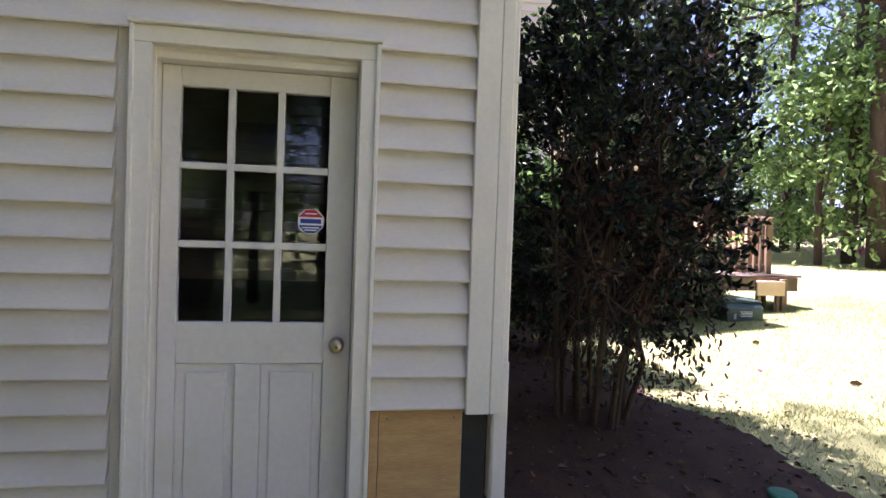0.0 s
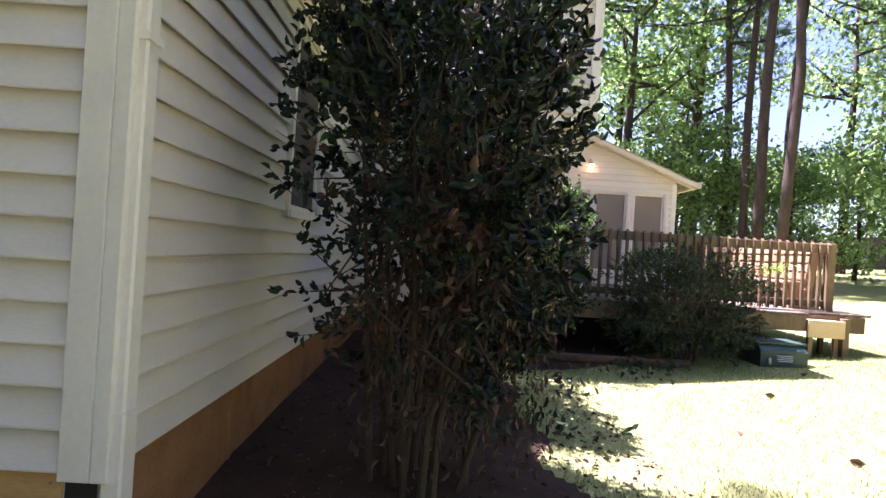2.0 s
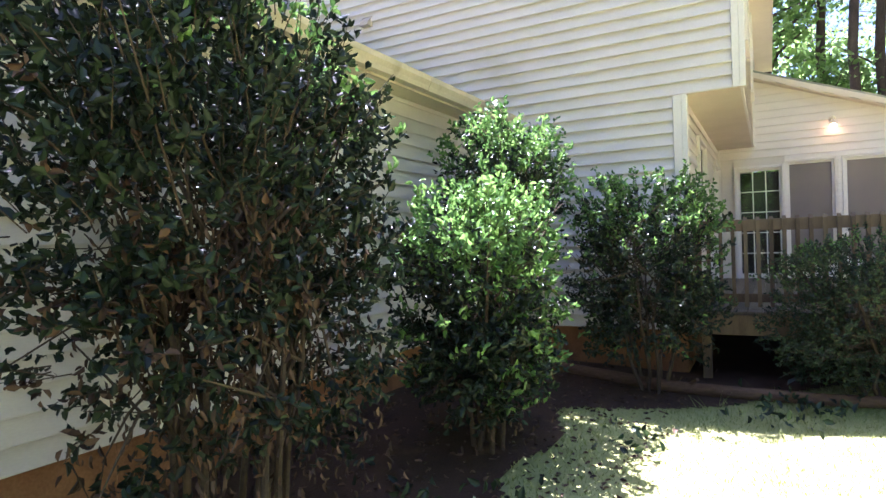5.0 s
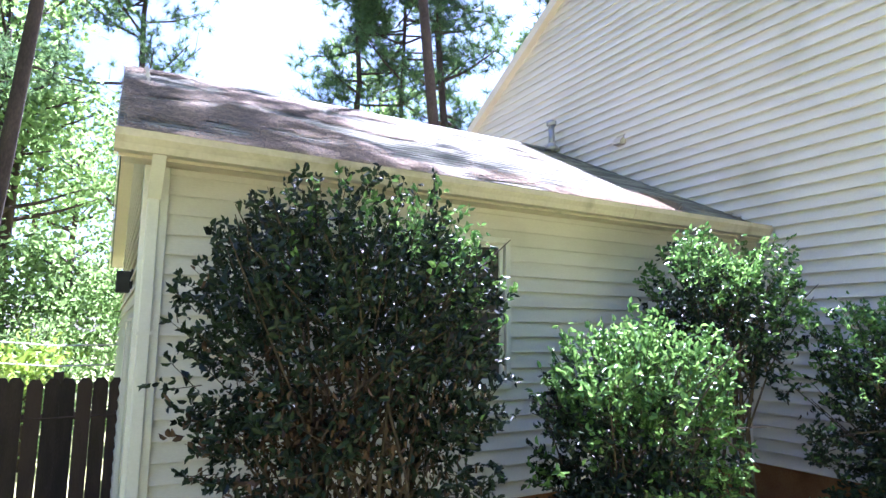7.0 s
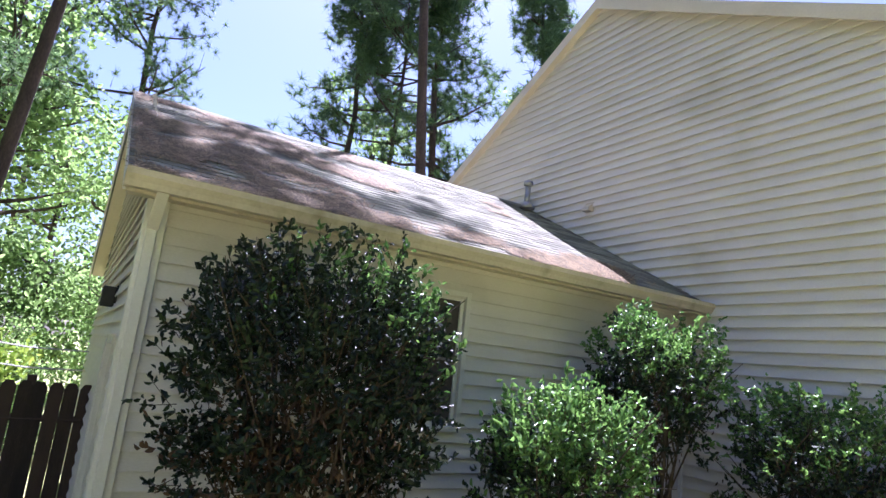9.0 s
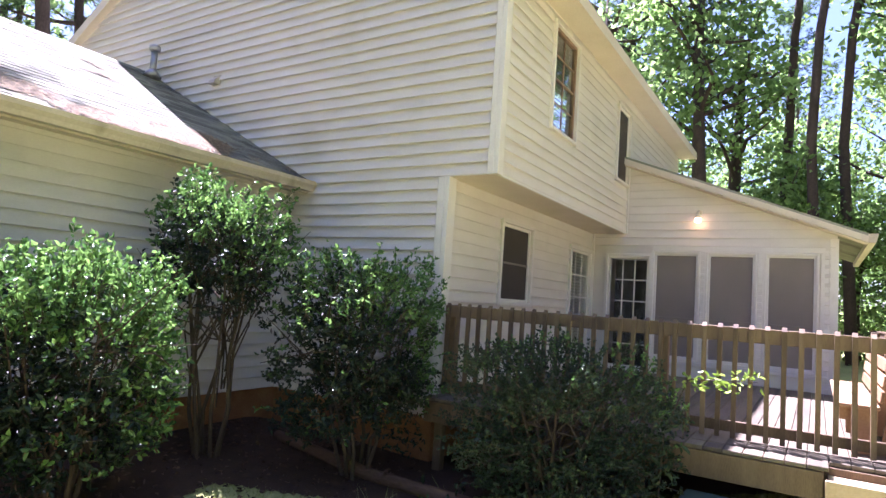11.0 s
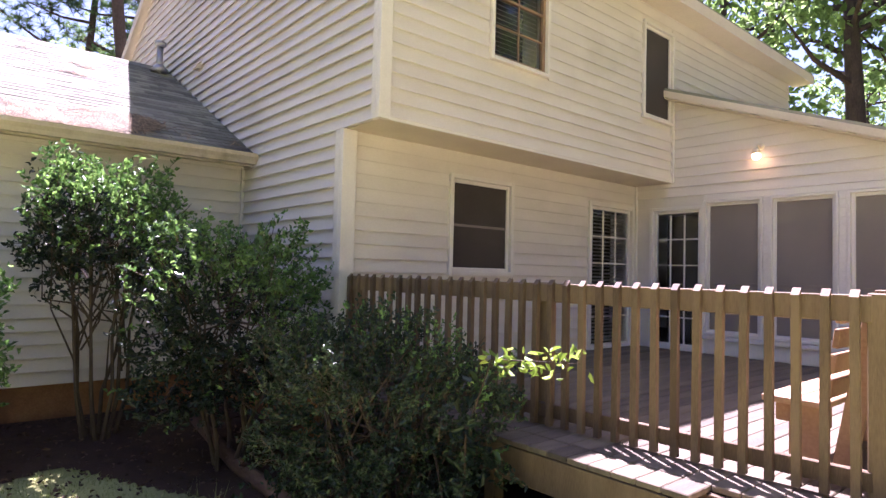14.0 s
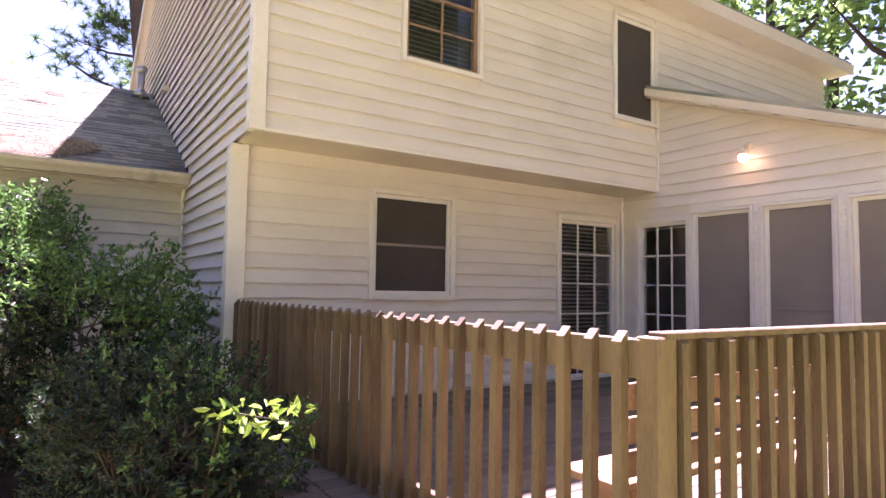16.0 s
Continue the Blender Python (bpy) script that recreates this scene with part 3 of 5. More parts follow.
part("strap", Shape().box(-0.038, 0.058, -0.093, -0.017, 2.2, 2.225), TRIM, spout)

corner = thing("corner_trim", "white corner boards of the wing", "trim", (0, 0, SB), kind="structure")
part("board", Shape().box(-0.056, 0.10, -0.056, -0.001, SB - 0.02, EAVE_Z - 0.025, 0.004), TRIM, corner)
part("board", Shape().box(-0.056, -0.001, 0.0, 0.10, SB - 0.02, EAVE_Z - 0.025, 0.004), TRIM, corner)
corner2 = thing("corner_trim", "white corner boards of the main block", "trim", (L1, YB1, SB), kind="structure")
part("board", Shape().box(L1 - 0.056, L1 - 0.001, YB1, YB1 + 0.09, SB - 0.02, 3.42, 0.004), TRIM, corner2)
part("board", Shape().box(L1 - 0.056, L1 + 0.10, YB1 - 0.056, YB1 - 0.001, SB - 0.02, 3.42, 0.004), TRIM, corner2)
part("board", Shape().box(L1 - 0.056, L1 - 0.001, YB2, YB2 + 0.07, 3.42, MAIN_EAVE - 0.1, 0.004), TRIM, corner2)
part("board", Shape().box(L1 - 0.056, L1 + 0.07, YB2 - 0.056, YB2 - 0.001, 3.42, MAIN_EAVE - 0.1, 0.004), TRIM, corner2)
part("inner_corner", Shape().box(L1 - 0.06, L1 - 0.022, -0.06, -0.022, SB, 3.32), TRIM, corner2)
part("inner_corner", Shape().box(L2 - 0.05, L2 - 0.001, YB1 - 0.05, YB1 - 0.022, 1.08, 3.42), TRIM, corner2)
part("inner_corner", Shape().box(L2 - 0.045, L2 - 0.001, YB2 - 0.045, YB2 - 0.001, 3.43, 4.62), TRIM, corner2)
part("drip_strip", Shape().box(L1 - 0.022, L2 - 0.02, YB2 - 0.024, YB2 - 0.0, 3.425, 3.452), TRIM, corner2)

OV = 0.36
ez = MAIN_EAVE - 0.36 * PITCH
roof_main = structure("roof_main", slab([(L1 - 0.16, YB2 - OV, ez + 0.10), (XE + 0.2, YB2 - OV, ez + 0.10), (XE + 0.2, PEAK_Y, PEAK_Z + 0.10), (L1 - 0.16, PEAK_Y, PEAK_Z + 0.10)], 0.08)
                      .prism([(L1 - 0.16, PEAK_Y, PEAK_Z + 0.10), (XE + 0.2, PEAK_Y, PEAK_Z + 0.10), (XE + 0.2, 6.4 + OV, ez + 0.10), (L1 - 0.16, 6.4 + OV, ez + 0.10)], (0, 0, 0), (0, 0, -0.08)),
                      SHINGLE, "grey asphalt roof of the main block", "roof")
for s, yy in ((1, YB2 - OV), (-1, 6.4 + OV)):
    part("rake_board", Shape().prism([(L1 - 0.162, yy, ez + 0.085), (L1 - 0.162, PEAK_Y, PEAK_Z + 0.085), (L1 - 0.162, PEAK_Y, PEAK_Z - 0.11), (L1 - 0.162, yy, ez - 0.10)], (0, 0, 0), (-0.02, 0, 0)), SOFFIT, roof_main)
    part("rake_soffit", Shape().prism([(L1 - 0.16, yy, ez - 0.04), (L1 - 0.16, PEAK_Y, PEAK_Z - 0.04), (L1 - 0.16, PEAK_Y, PEAK_Z - 0.055), (L1 - 0.16, yy, ez - 0.055)], (0, 0, 0), (0.158, 0, 0)), SOFFIT, roof_main)
part("fascia", Shape().box(L1 - 0.16, XE + 0.2, YB2 - OV - 0.02, YB2 - OV, ez - 0.10, ez + 0.06), SOFFIT, roof_main)
part("soffit", Shape().box(L1 - 0.14, XE + 0.18, YB2 - OV + 0.002, YB2 - 0.026, ez - 0.09, ez - 0.075), SOFFIT, roof_main)
part("eave_return", Shape().prism([(L1 - 0.16, YB2 - OV, ez - 0.10), (L1 - 0.16, YB2 - 0.03, ez - 0.10), (L1 - 0.16, YB2 - 0.03, MAIN_EAVE - 0.02), (L1 - 0.16, YB2 - OV, ez + 0.02)], (0, 0, 0), (0.02, 0, 0)), TRIM, roof_main)

sy_e, sz_e = SY1 - 0.36, 3.42 - 0.36 * sr_slope
roof_sun = structure("roof_sunroom", slab([(L2 - 0.22, sy_e, sz_e + 0.14), (15.4, sy_e, sz_e + 0.14), (15.4, YB2 - 0.001, 4.76), (L2 - 0.22, YB2 - 0.001, 4.76)], 0.06), SHINGLE, "low lean-to shingle roof of the sunroom", "roof")
part("rake_board", Shape().prism([(L2 - 0.222, sy_e, sz_e + 0.10), (L2 - 0.222, YB2, 4.72), (L2 - 0.222, YB2, 4.625), (L2 - 0.222, sy_e, sz_e + 0.005)], (0, 0, 0), (-0.02, 0, 0)), SOFFIT, roof_sun)
part("rake_soffit", Shape().prism([(L2 - 0.22, sy_e, sz_e + 0.0), (L2 - 0.22, YB2, 4.62), (L2 - 0.22, YB2, 4.605), (L2 - 0.22, sy_e, sz_e - 0.015)], (0, 0, 0), (0.198, 0, 0)), SOFFIT, roof_sun)
part("gutter_trough", Shape().prism([(0, sy_e - 0.002, sz_e + 0.13), (0, sy_e - 0.002, sz_e + 0.0), (0, sy_e - 0.09, sz_e + 0.0), (0, sy_e - 0.12, sz_e + 0.13)], (L2 - 0.24, 0, 0), (15.4, 0, 0)), GUTTER, roof_sun)
part("corner_board", Shape().box(L2 - 0.026, L2 - 0.001, SY1 - 0.02, SY1 + 0.09, 0.9, 3.36, 0.004), TRIM, wall_sun)

# foundation bricks and skirt panel
found = structure("foundation", Shape().box(0.13, L1 + 0.02, 0.004, 0.1, -0.2, SB - 0.004).box(0.0, 0.119, 0.004, 0.1, SB - 0.6, SB - 0.004).box(L1 + 0.004, L1 + 0.1, YB1 + 0.006, 0.003, -0.2, SB - 0.004).box(L1 + 0.1, L2, YB1 + 0.006, YB1 + 0.1, -0.2, SB - 0.004),
                  SKIRT, "low orange-brown clay-stained foundation board under the siding", "foundation")
for x in (1.22, 2.44, 3.66, 4.88):
    part("joint_strip", Shape().box(x - 0.02, x + 0.02, -0.004, 0.006, 0.2, SB - 0.01, 0.002), SKIRT, found)
skirt = thing("skirt_panel", "bare orange plywood patch below the siding by the door", "panel", (0, 0.3, 0.2), kind="structure")
part("sheet", Shape().box(-0.014, -0.001, 0.105, 0.455, 0.02, SB - 0.006, 0.002), PLY, skirt)
part("batten", Shape().box(-0.024, -0.001, 0.458, 0.495, 0.02, SB - 0.006, 0.003), PLY, skirt)
for by, bz in ((0.42, 0.79), (0.14, 0.79), (0.14, 0.3), (0.42, 0.3)):
    part("nail_head", Shape().lathe([(0.006, -0.002), (0.006, 0.002)], (-0.016, by, bz), 8, Matrix.Rotation(radians(90), 3, "Y").to_4x4()), DARKFRAME, skirt)
# Black strip painted in for the shade of the open gap at the corner.
part("gap_dark_strip", Shape().box(-0.006, -0.001, 0.0, 0.10, 0.02, SB - 0.024), BLACK, skirt)

# ---- openings ----
ALONG_Y = Matrix(((0, 1, 0, 0), (-1, 0, 0, 0), (0, 0, 1, 0), (0, 0, 0, 1)))


def window(name, label, at, width, height, face, frame_mat, casing_mat, fill, rails=(0.5,), grid=None, blinds=False, casing=0.05):
    """A window set in its opening: local x along the wall, y inwards, z up from the sill. face: 'y' for a wall facing -y, 'x' for one facing -x."""
    w = thing(name, label, "window", kind="structure")
    m = Matrix.Translation(at) @ (Matrix.Identity(4) if face == "y" else ALONG_Y)
    b = lambda *a, c=0.003: Shape().box(*a, c, m)
    e = 0.04
    part("casing_left", b(-casing, 0, -0.054, -0.001, -casing, height + casing), casing_mat, w)
    part("casing_right", b(width, width + casing, -0.054, -0.001, -casing, height + casing), casing_mat, w)
    part("casing_head", b(0, width, -0.054, -0.001, height, height + casing), casing_mat, w)
    part("sill", b(0, width, -0.06, -0.001, -casing, 0), casing_mat, w)
    part("frame_left", b(0, e, -0.012, 0.05, 0, height), frame_mat, w)
    part("frame_right", b(width - e, width, -0.012, 0.05, 0, height), frame_mat, w)
    part("frame_head", b(e, width - e, -0.012, 0.05, height - e, height), frame_mat, w)
    part("frame_foot", b(e, width - e, -0.012, 0.05, 0, e), frame_mat, w)
    for r in rails:
        part("meeting_rail", b(e, width - e, 0.0, 0.04, height * r - 0.014, height * r + 0.014), frame_mat if fill == "glass" else SHADE, w)
    if fill == "glass":
        pane = part("pane", b(e, width - e, 0.022, 0.027, e, height - e, c=0), GLASS, w)
        pane.visible_shadow = False
        # Dark sheet put behind the glass in place of an unlit room.
        part("unlit_room_sheet", b(e, width - e, 0.30, 0.31, e, height - e, c=0), DARK, w)
    else:
        part("insect_screen", b(e, width - e, 0.008, 0.012, e, height - e, c=0), fill, w)
    if grid:
        nx, nz = grid
        for i in range(1, nx):
            x = e + (width - 2 * e) * i / nx
            part("muntin", b(x - 0.009, x + 0.009, 0.006, 0.022, e, height - e, c=0), TRIM if frame_mat is TRIM else frame_mat, w)
        for i in range(1, nz):
            z = e + (height - 2 * e) * i / nz
            part("muntin", b(e, width - e, 0.007, 0.021, z - 0.009, z + 0.009, c=0), TRIM if frame_mat is TRIM else frame_mat, w)
    if blinds:
        n = int((height - 2 * e) / 0.05)
        for i in range(n):
            z = e + 0.03 + i * 0.05
            s = Shape().box(e + 0.01, width - e - 0.01, -0.022, 0.022, -0.0015, 0.0015, 0, m @ Matrix.Translation((0, 0.075, z)) @ Matrix.Rotation(radians(28), 4, "X"))
            part("blind_slat", s, BLIND, w)
    return w


window("window_wing", "dark screened window in the wing wall", (1.95, 0, 1.80), 0.93, 1.23, "y", TRIM, TRIM, SCREEN)
window("window_lower", "dark screened window behind the deck", (L1 + W1[0], YB1, W1[2]), W1[1] - W1[0], W1[3] - W1[2], "y", TRIM, TRIM, SCREEN)
window("window_upper_sash", "brown double-hung window with closed blinds", (L1 + W2[0], YB2, W2[2]), W2[1] - W2[0], W2[3] - W2[2], "y", DARKFRAME, TRIM, "glass", (0.5,), (2, 4), True, 0.04)
window("window_upper_dark", "dark screened upper window beside the sunroom roof", (L1 + W3[0], YB2, W3[2]), W3[1] - W3[0], W3[3] - W3[2], "y", TRIM, TRIM, SCREEN, (), None, False, 0.04)
window("door_patio", "glazed patio door with white grid and blinds", (L1 + SD[0], YB1, SD[2]), SD[1] - SD[0], SD[3] - SD[2], "y", TRIM, TRIM, "glass", (), (3, 5), True, 0.06)
for a, b in screens:
    window("window_sunroom", "brown shade-screened sunroom window", (L2, YB1 - a, 1.36), b - a, 1.74, "x", TRIM, TRIM, SHADE, (0.38,), None, False, 0.03)
window("door_sunroom", "white fifteen-pane sunroom door", (L2, YB1 - doorway[0], doorway[2]), doorway[1] - doorway[0], doorway[3] - doorway[2], "x", TRIM, TRIM, "glass", (), (3, 5), False, 0.05)
sr_trim = thing("sunroom_trim", "white mullion covers with bead edges", "trim", (L2, -4, 1.1), kind="structure")
for a, b in ((1.02 + 0.05, 1.10 - 0.03), (1.83, 1.91), (2.66, 2.75)):
    part("mullion", Shape().box(L2 - 0.045, L2 - 0.001, YB1 - b, YB1 - a, 1.30, 3.14, 0.006), TRIM, sr_trim)
    for i in range(17):
        z = 1.36 + i * 0.105
        part("bead", Shape().box(L2 - 0.053, L2 - 0.044, YB1 - b + 0.012, YB1 - a - 0.012, z, z + 0.055, 0.004), TRIM, sr_trim)
part("head_board", Shape().box(L2 - 0.03, L2 - 0.001, SY1 + 0.1, YB1 - 1.07, 3.135, 3.215, 0.003), TRIM, sr_trim)
part("sill_board", Shape().box(L2 - 0.06, L2 - 0.001, SY1 + 0.1, YB1 - 1.07, 1.27, 1.325, 0.004), TRIM, sr_trim)
part("apron", Shape().box(L2 - 0.022, L2 - 0.001, SY1 + 0.1, YB1 - 1.07, 1.08, 1.265, 0.003), TRIM, sr_trim)
part("end_panel", Shape().box(L2 - 0.03, L2 - 0.001, SY1 + 0.10, SY1 + 0.20, 1.33, 3.13, 0.003), TRIM, sr_trim)

# the white nine-pane door of the wing
door = thing("door_1", "closed white nine-pane door with two lower panels", "door", (0.09, 0.96, 0.18), kind="structure")
DY0, DY1, DX = 0.58, 1.34, 0.07
b = lambda *a, c=0.003: Shape().box(*a, c)
gy0, gy1, gz0, gz1 = 0.69, 1.27, 1.17, 2.11
part("stile", b(DX, DX + 0.04, DY0, gy0, 0.19, 2.19), DOORPAINT, door)
part("stile", b(DX, DX + 0.04, gy1, DY1, 0.19, 2.19), DOORPAINT, door)
part("top_rail", b(DX, DX + 0.04, gy0, gy1, gz1, 2.19), DOORPAINT, door)
part("lock_rail", b(DX, DX + 0.04, gy0, gy1, 1.0, gz0), DOORPAINT, door)
part("bottom_rail", b(DX, DX + 0.04, gy0, gy1, 0.19, 0.40), DOORPAINT, door)
part("mullion", b(DX, DX + 0.04, 0.94, 1.04, 0.40, 1.0), DOORPAINT, door)
for y0, y1 in ((0.69, 0.94), (1.04, 1.27)):
    part("panel", b(DX + 0.014, DX + 0.03, y0, y1, 0.40, 1.0), DOORPAINT, door)
    part("raised_field", b(DX + 0.006, DX + 0.015, y0 + 0.035, y1 - 0.035, 0.435, 0.965, c=0.006), DOORPAINT, door)
for i in range(1, 3):
    y = gy0 + (gy1 - gy0) * i / 3
    part("muntin", b(DX - 0.004, DX + 0.03, y - 0.014, y + 0.014, gz0, gz1), DOORPAINT, door)
    z = gz0 + (gz1 - gz0) * i / 3
    part("muntin", b(DX - 0.003, DX + 0.029, gy0, gy1, z - 0.014, z + 0.014), DOORPAINT, door)
for i in range(3):
    for j in range(3):
        y0, z0 = gy0 + (gy1 - gy0) * i / 3, gz0 + (gz1 - gz0) * j / 3
        p = part("pane", Shape().box(DX + 0.016, DX + 0.020, y0 + 0.012, y0 + (gy1 - gy0) / 3 - 0.012, z0 + 0.012, z0 + (gz1 - gz0) / 3 - 0.012), GLASS, door)
        p.visible_shadow = False
knob = part("knob", Shape().lathe([(0.03, 0.0), (0.032, 0.006), (0.014, 0.012), (0.012, 0.03), (0.024, 0.038), (0.029, 0.05), (0.026, 0.062), (0.012, 0.068)], (DX, 0.635, 1.08), 20,
                                  Matrix.Rotation(radians(-90), 3, "Y").to_4x4()), BRASS, door, "worn brass knob", True)
part("keyhole", Shape().lathe([(0.006, 0.0), (0.006, 0.003)], (DX - 0.067, 0.635, 1.08), 10, Matrix.Rotation(radians(-90), 3, "Y").to_4x4()), BLACK, knob)
casing = thing("door_casing", "white door casing with moulded edge", "trim", (0, 0.96, 0.15), kind="structure")
part("jamb", b(-0.006, 0.12, 0.545, 0.578, 0.16, 2.22), TRIM, casing)
part("jamb", b(-0.006, 0.12, 1.342, 1.375, 0.16, 2.22), TRIM, casing)
part("head_jamb", b(-0.006, 0.12, 0.578, 1.342, 2.192, 2.22), TRIM, casing)
part("casing_right", b(-0.052, -0.007, 0.505, 0.572, 0.1, 2.235), TRIM, casing)
part("casing_left", b(-0.052, -0.007, 1.348, 1.415, 0.1, 2.235), TRIM, casing)
part("casing_head", b(-0.052, -0.007, 0.505, 1.415, 2.236, 2.30), TRIM, casing)
part("outer_bead", b(-0.064, -0.052, 0.495, 0.513, 0.1, 2.30), TRIM, casing)
part("outer_bead", b(-0.064, -0.052, 1.407, 1.425, 0.1, 2.30), TRIM, casing)
part("drip_cap", b(-0.078, -0.007, 0.49, 1.43, 2.302, 2.322), TRIM, casing)
part("threshold", b(-0.05, 0.12, 0.545, 1.375, 0.12, 0.16), METAL, casing)
step = structure("door_step", Shape().box(-0.75, -0.06, 0.35, 1.6, -0.05, 0.10, 0.01), CONCRETE, "plain concrete step below the door", "step")

sticker = thing("security_sticker", "octagonal red, white and blue sticker on the door pane", "sticker", (DX + 0.013, 0.755, 1.59))


def octagon(r, x, z0=-9, z1=9):
    s = Shape()
    pts = [(r * math.cos(radians(22.5 + 45 * i)), r * math.sin(radians(22.5 + 45 * i))) for i in range(8)]
    out = []
    for i in range(8):
        (a, p), (q, w) = pts[i], pts[(i + 1) % 8]
        out.append((a, p))
        for zc in (z0, z1):
            if (p - zc) * (w - zc) < 0:
                t = (zc - p) / (w - p)
                out.append((a + (q - a) * t, zc))
    out = [q for q in out if z0 - 1e-6 <= q[1] <= z1 + 1e-6]
    out.sort(key=lambda q: math.atan2(q[1] - (max(z0, -r) + min(z1, r)) / 2, q[0]))
    return s.prism([(x, 0.755 + q[0], 1.59 + q[1]) for q in out], (0, 0, 0), (-0.0012, 0, 0))


field = part("white_field", octagon(0.056, DX + 0.0155), WHITE, sticker)
part("red_band", octagon(0.052, DX + 0.014, 0.018, 9), RED, field)
part("blue_band", octagon(0.052, DX + 0.014, -9, -0.016), BLUE, field)
for i, (w, z) in enumerate(((0.07, -0.026), (0.05, -0.036), (0.05, 0.032))):
    part("print_line", Shape().box(DX + 0.0115, DX + 0.0125, 0.755 - w / 2, 0.755 + w / 2, 1.59 + z - 0.0025, 1.59 + z + 0.0025), WHITE, field)
part("name_bar", Shape().box(DX + 0.0130, DX + 0.0140, 0.713, 0.797, 1.582, 1.60), BLUE, field)

# ---- roof fittings ----
pipe = thing("vent_pipe", "grey metal vent pipe with a cap on the roof ridge", "vent pipe", (6.0, 3.05, 5.25))
flue = part("pipe", Shape().tube([(6.0, 3.05, 5.2), (6.0, 3.05, 5.66)], [0.05, 0.05], 14), METAL, pipe, smooth=True)
part("cap", Shape().lathe([(0.055, 0.0), (0.085, 0.02), (0.085, 0.08), (0.05, 0.10)], (6.0, 3.05, 5.64), 14), METAL, flue, smooth=True)
part("flashing", Shape().lathe([(0.14, -0.06), (0.06, 0.06)], (6.0, 3.05, 5.29), 14), METAL, pipe, smooth=True)
vent = thing("wall_vent", "small tan exhaust hood on the gable wall", "vent", (L1, 1.75, 5.05))
part("plate", Shape().box(L1 - 0.03, L1 - 0.015, 1.66, 1.84, 4.97, 5.15, 0.004), GUTTER, vent)
part("hood", Shape().prism([(L1 - 0.03, 0, 5.13), (L1 - 0.03, 0, 5.0), (L1 - 0.13, 0, 5.0), (L1 - 0.11, 0, 5.06)], (0, 1.68, 0), (0, 1.82, 0)), GUTTER, vent)
hood = thing("lamp_hood", "dark metal lantern under the wing eave", "wall lamp", (-0.03, 1.9, 2.7))
part("backplate", Shape().box(-0.04, -0.022, 1.85, 1.95, 2.62, 2.80, 0.004), BLACK, hood)
part("lantern", Shape().box(-0.16, -0.04, 1.84, 1.96, 2.58, 2.78, 0.01), BLACK, hood)

# lit flood lamp of the sunroom
wl = thing("wall_lamp", "small lit flood lamp on the sunroom wall", "wall lamp", (L2, -4.19, 3.7))
part("backplate", Shape().lathe([(0.05, 0.0), (0.05, 0.015), (0.02, 0.03)], (L2 - 0.02, -4.19, 3.78), 16, Matrix.Rotation(radians(-90), 3, "Y").to_4x4()), LAMP, wl, smooth=True)
part("arm", Shape().tube([(L2 - 0.04, -4.19, 3.78), (L2 - 0.12, -4.19, 3.78), (L2 - 0.14, -4.19, 3.74)], [0.012, 0.012, 0.014], 8), LAMP, wl)
socket = part("socket", Shape().lathe([(0.022, 0.0), (0.045, -0.03), (0.05, -0.07)], (L2 - 0.14, -4.19, 3.745), 16), LAMP, wl, smooth=True)
BULB = bpy.data.materials.new("glowing_bulb")
BULB.use_nodes = True
BULB.node_tree.nodes["Principled BSDF"].inputs["Emission Color"].default_value = (1.0, 0.62, 0.25, 1)
BULB.node_tree.nodes["Principled BSDF"].inputs["Emission Strength"].default_value = 2.5
part("bulb", Shape().lathe([(0.02, 0.03), (0.05, 0.0), (0.055, -0.03), (0.035, -0.06), (0.01, -0.07)], (L2 - 0.14, -4.19, 3.66), 16), BULB, socket, "glowing warm bulb", True)
glow = new("wall_lamp_light", bpy.data.lights.new("wall_lamp_light", "POINT"))
glow.data.energy, glow.data.color, glow.data.shadow_soft_size = 0.06, (1.0, 0.55, 0.2), 0.06
glow.location = (L2 - 0.2, -4.19, 3.58)

# ---- deck ----
DZ = 1.08
deck = structure("deck_floor", Shape().box(6.20, 6.24, -6.83, YB1 - 0.05, DZ - 0.26, DZ - 0.04).box(6.24, 12.0, -6.83, -6.79, DZ - 0.26, DZ - 0.04)
                 .box(6.24, 11.2, -4.6, -4.56, DZ - 0.22, DZ - 0.04), RAIL, "raised deck of weathered reddish boards", "deck")
random.seed(9)
board_me = [Shape().box(-2.51, 2.51, -0.068, 0.068, -0.017, 0.017, 0.005).mesh("deck_board", DECK), Shape().box(-0.108, 0.108, -0.068, 0.068, -0.017, 0.017, 0.005).mesh("deck_board", DECK)]
for i in range(32):
    y = YB1 - 0.10 - i * 0.141
    part("deck_board", board_me[0], DECK, deck).location = (8.75, y, DZ - 0.018 + random.uniform(-0.002, 0.002))
for i in range(32):
    y = YB1 - 0.10 - i * 0.141
    if y > -5.9:
        part("deck_board", board_me[1], DECK, deck).location = (6.126 + 0.003 * random.random(), y, DZ - 0.022)
part("outer_band", Shape().box(6.02, 6.06, -5.92, YB1 - 0.05, DZ - 0.25, DZ - 0.045, 0.004), RAIL, deck)
for x, y in ((6.12, -2.6), (6.12, -4.6), (6.12, -6.5), (8.6, -6.5), (11.0, -6.5), (7.5, -4.5)):
    part("post", Shape().box(x - 0.045, x + 0.045, y - 0.045, y + 0.045, 0.1, DZ - 0.06, 0.004), RAIL, deck)

baluster_me = Shape().prism([(-0.019, -0.019, -0.47), (-0.019, 0.019, -0.47), (-0.019, 0.019, 0.485), (-0.019, -0.017, 0.45)], (0, 0, 0), (0.038, 0, 0)).mesh("baluster", RAIL)


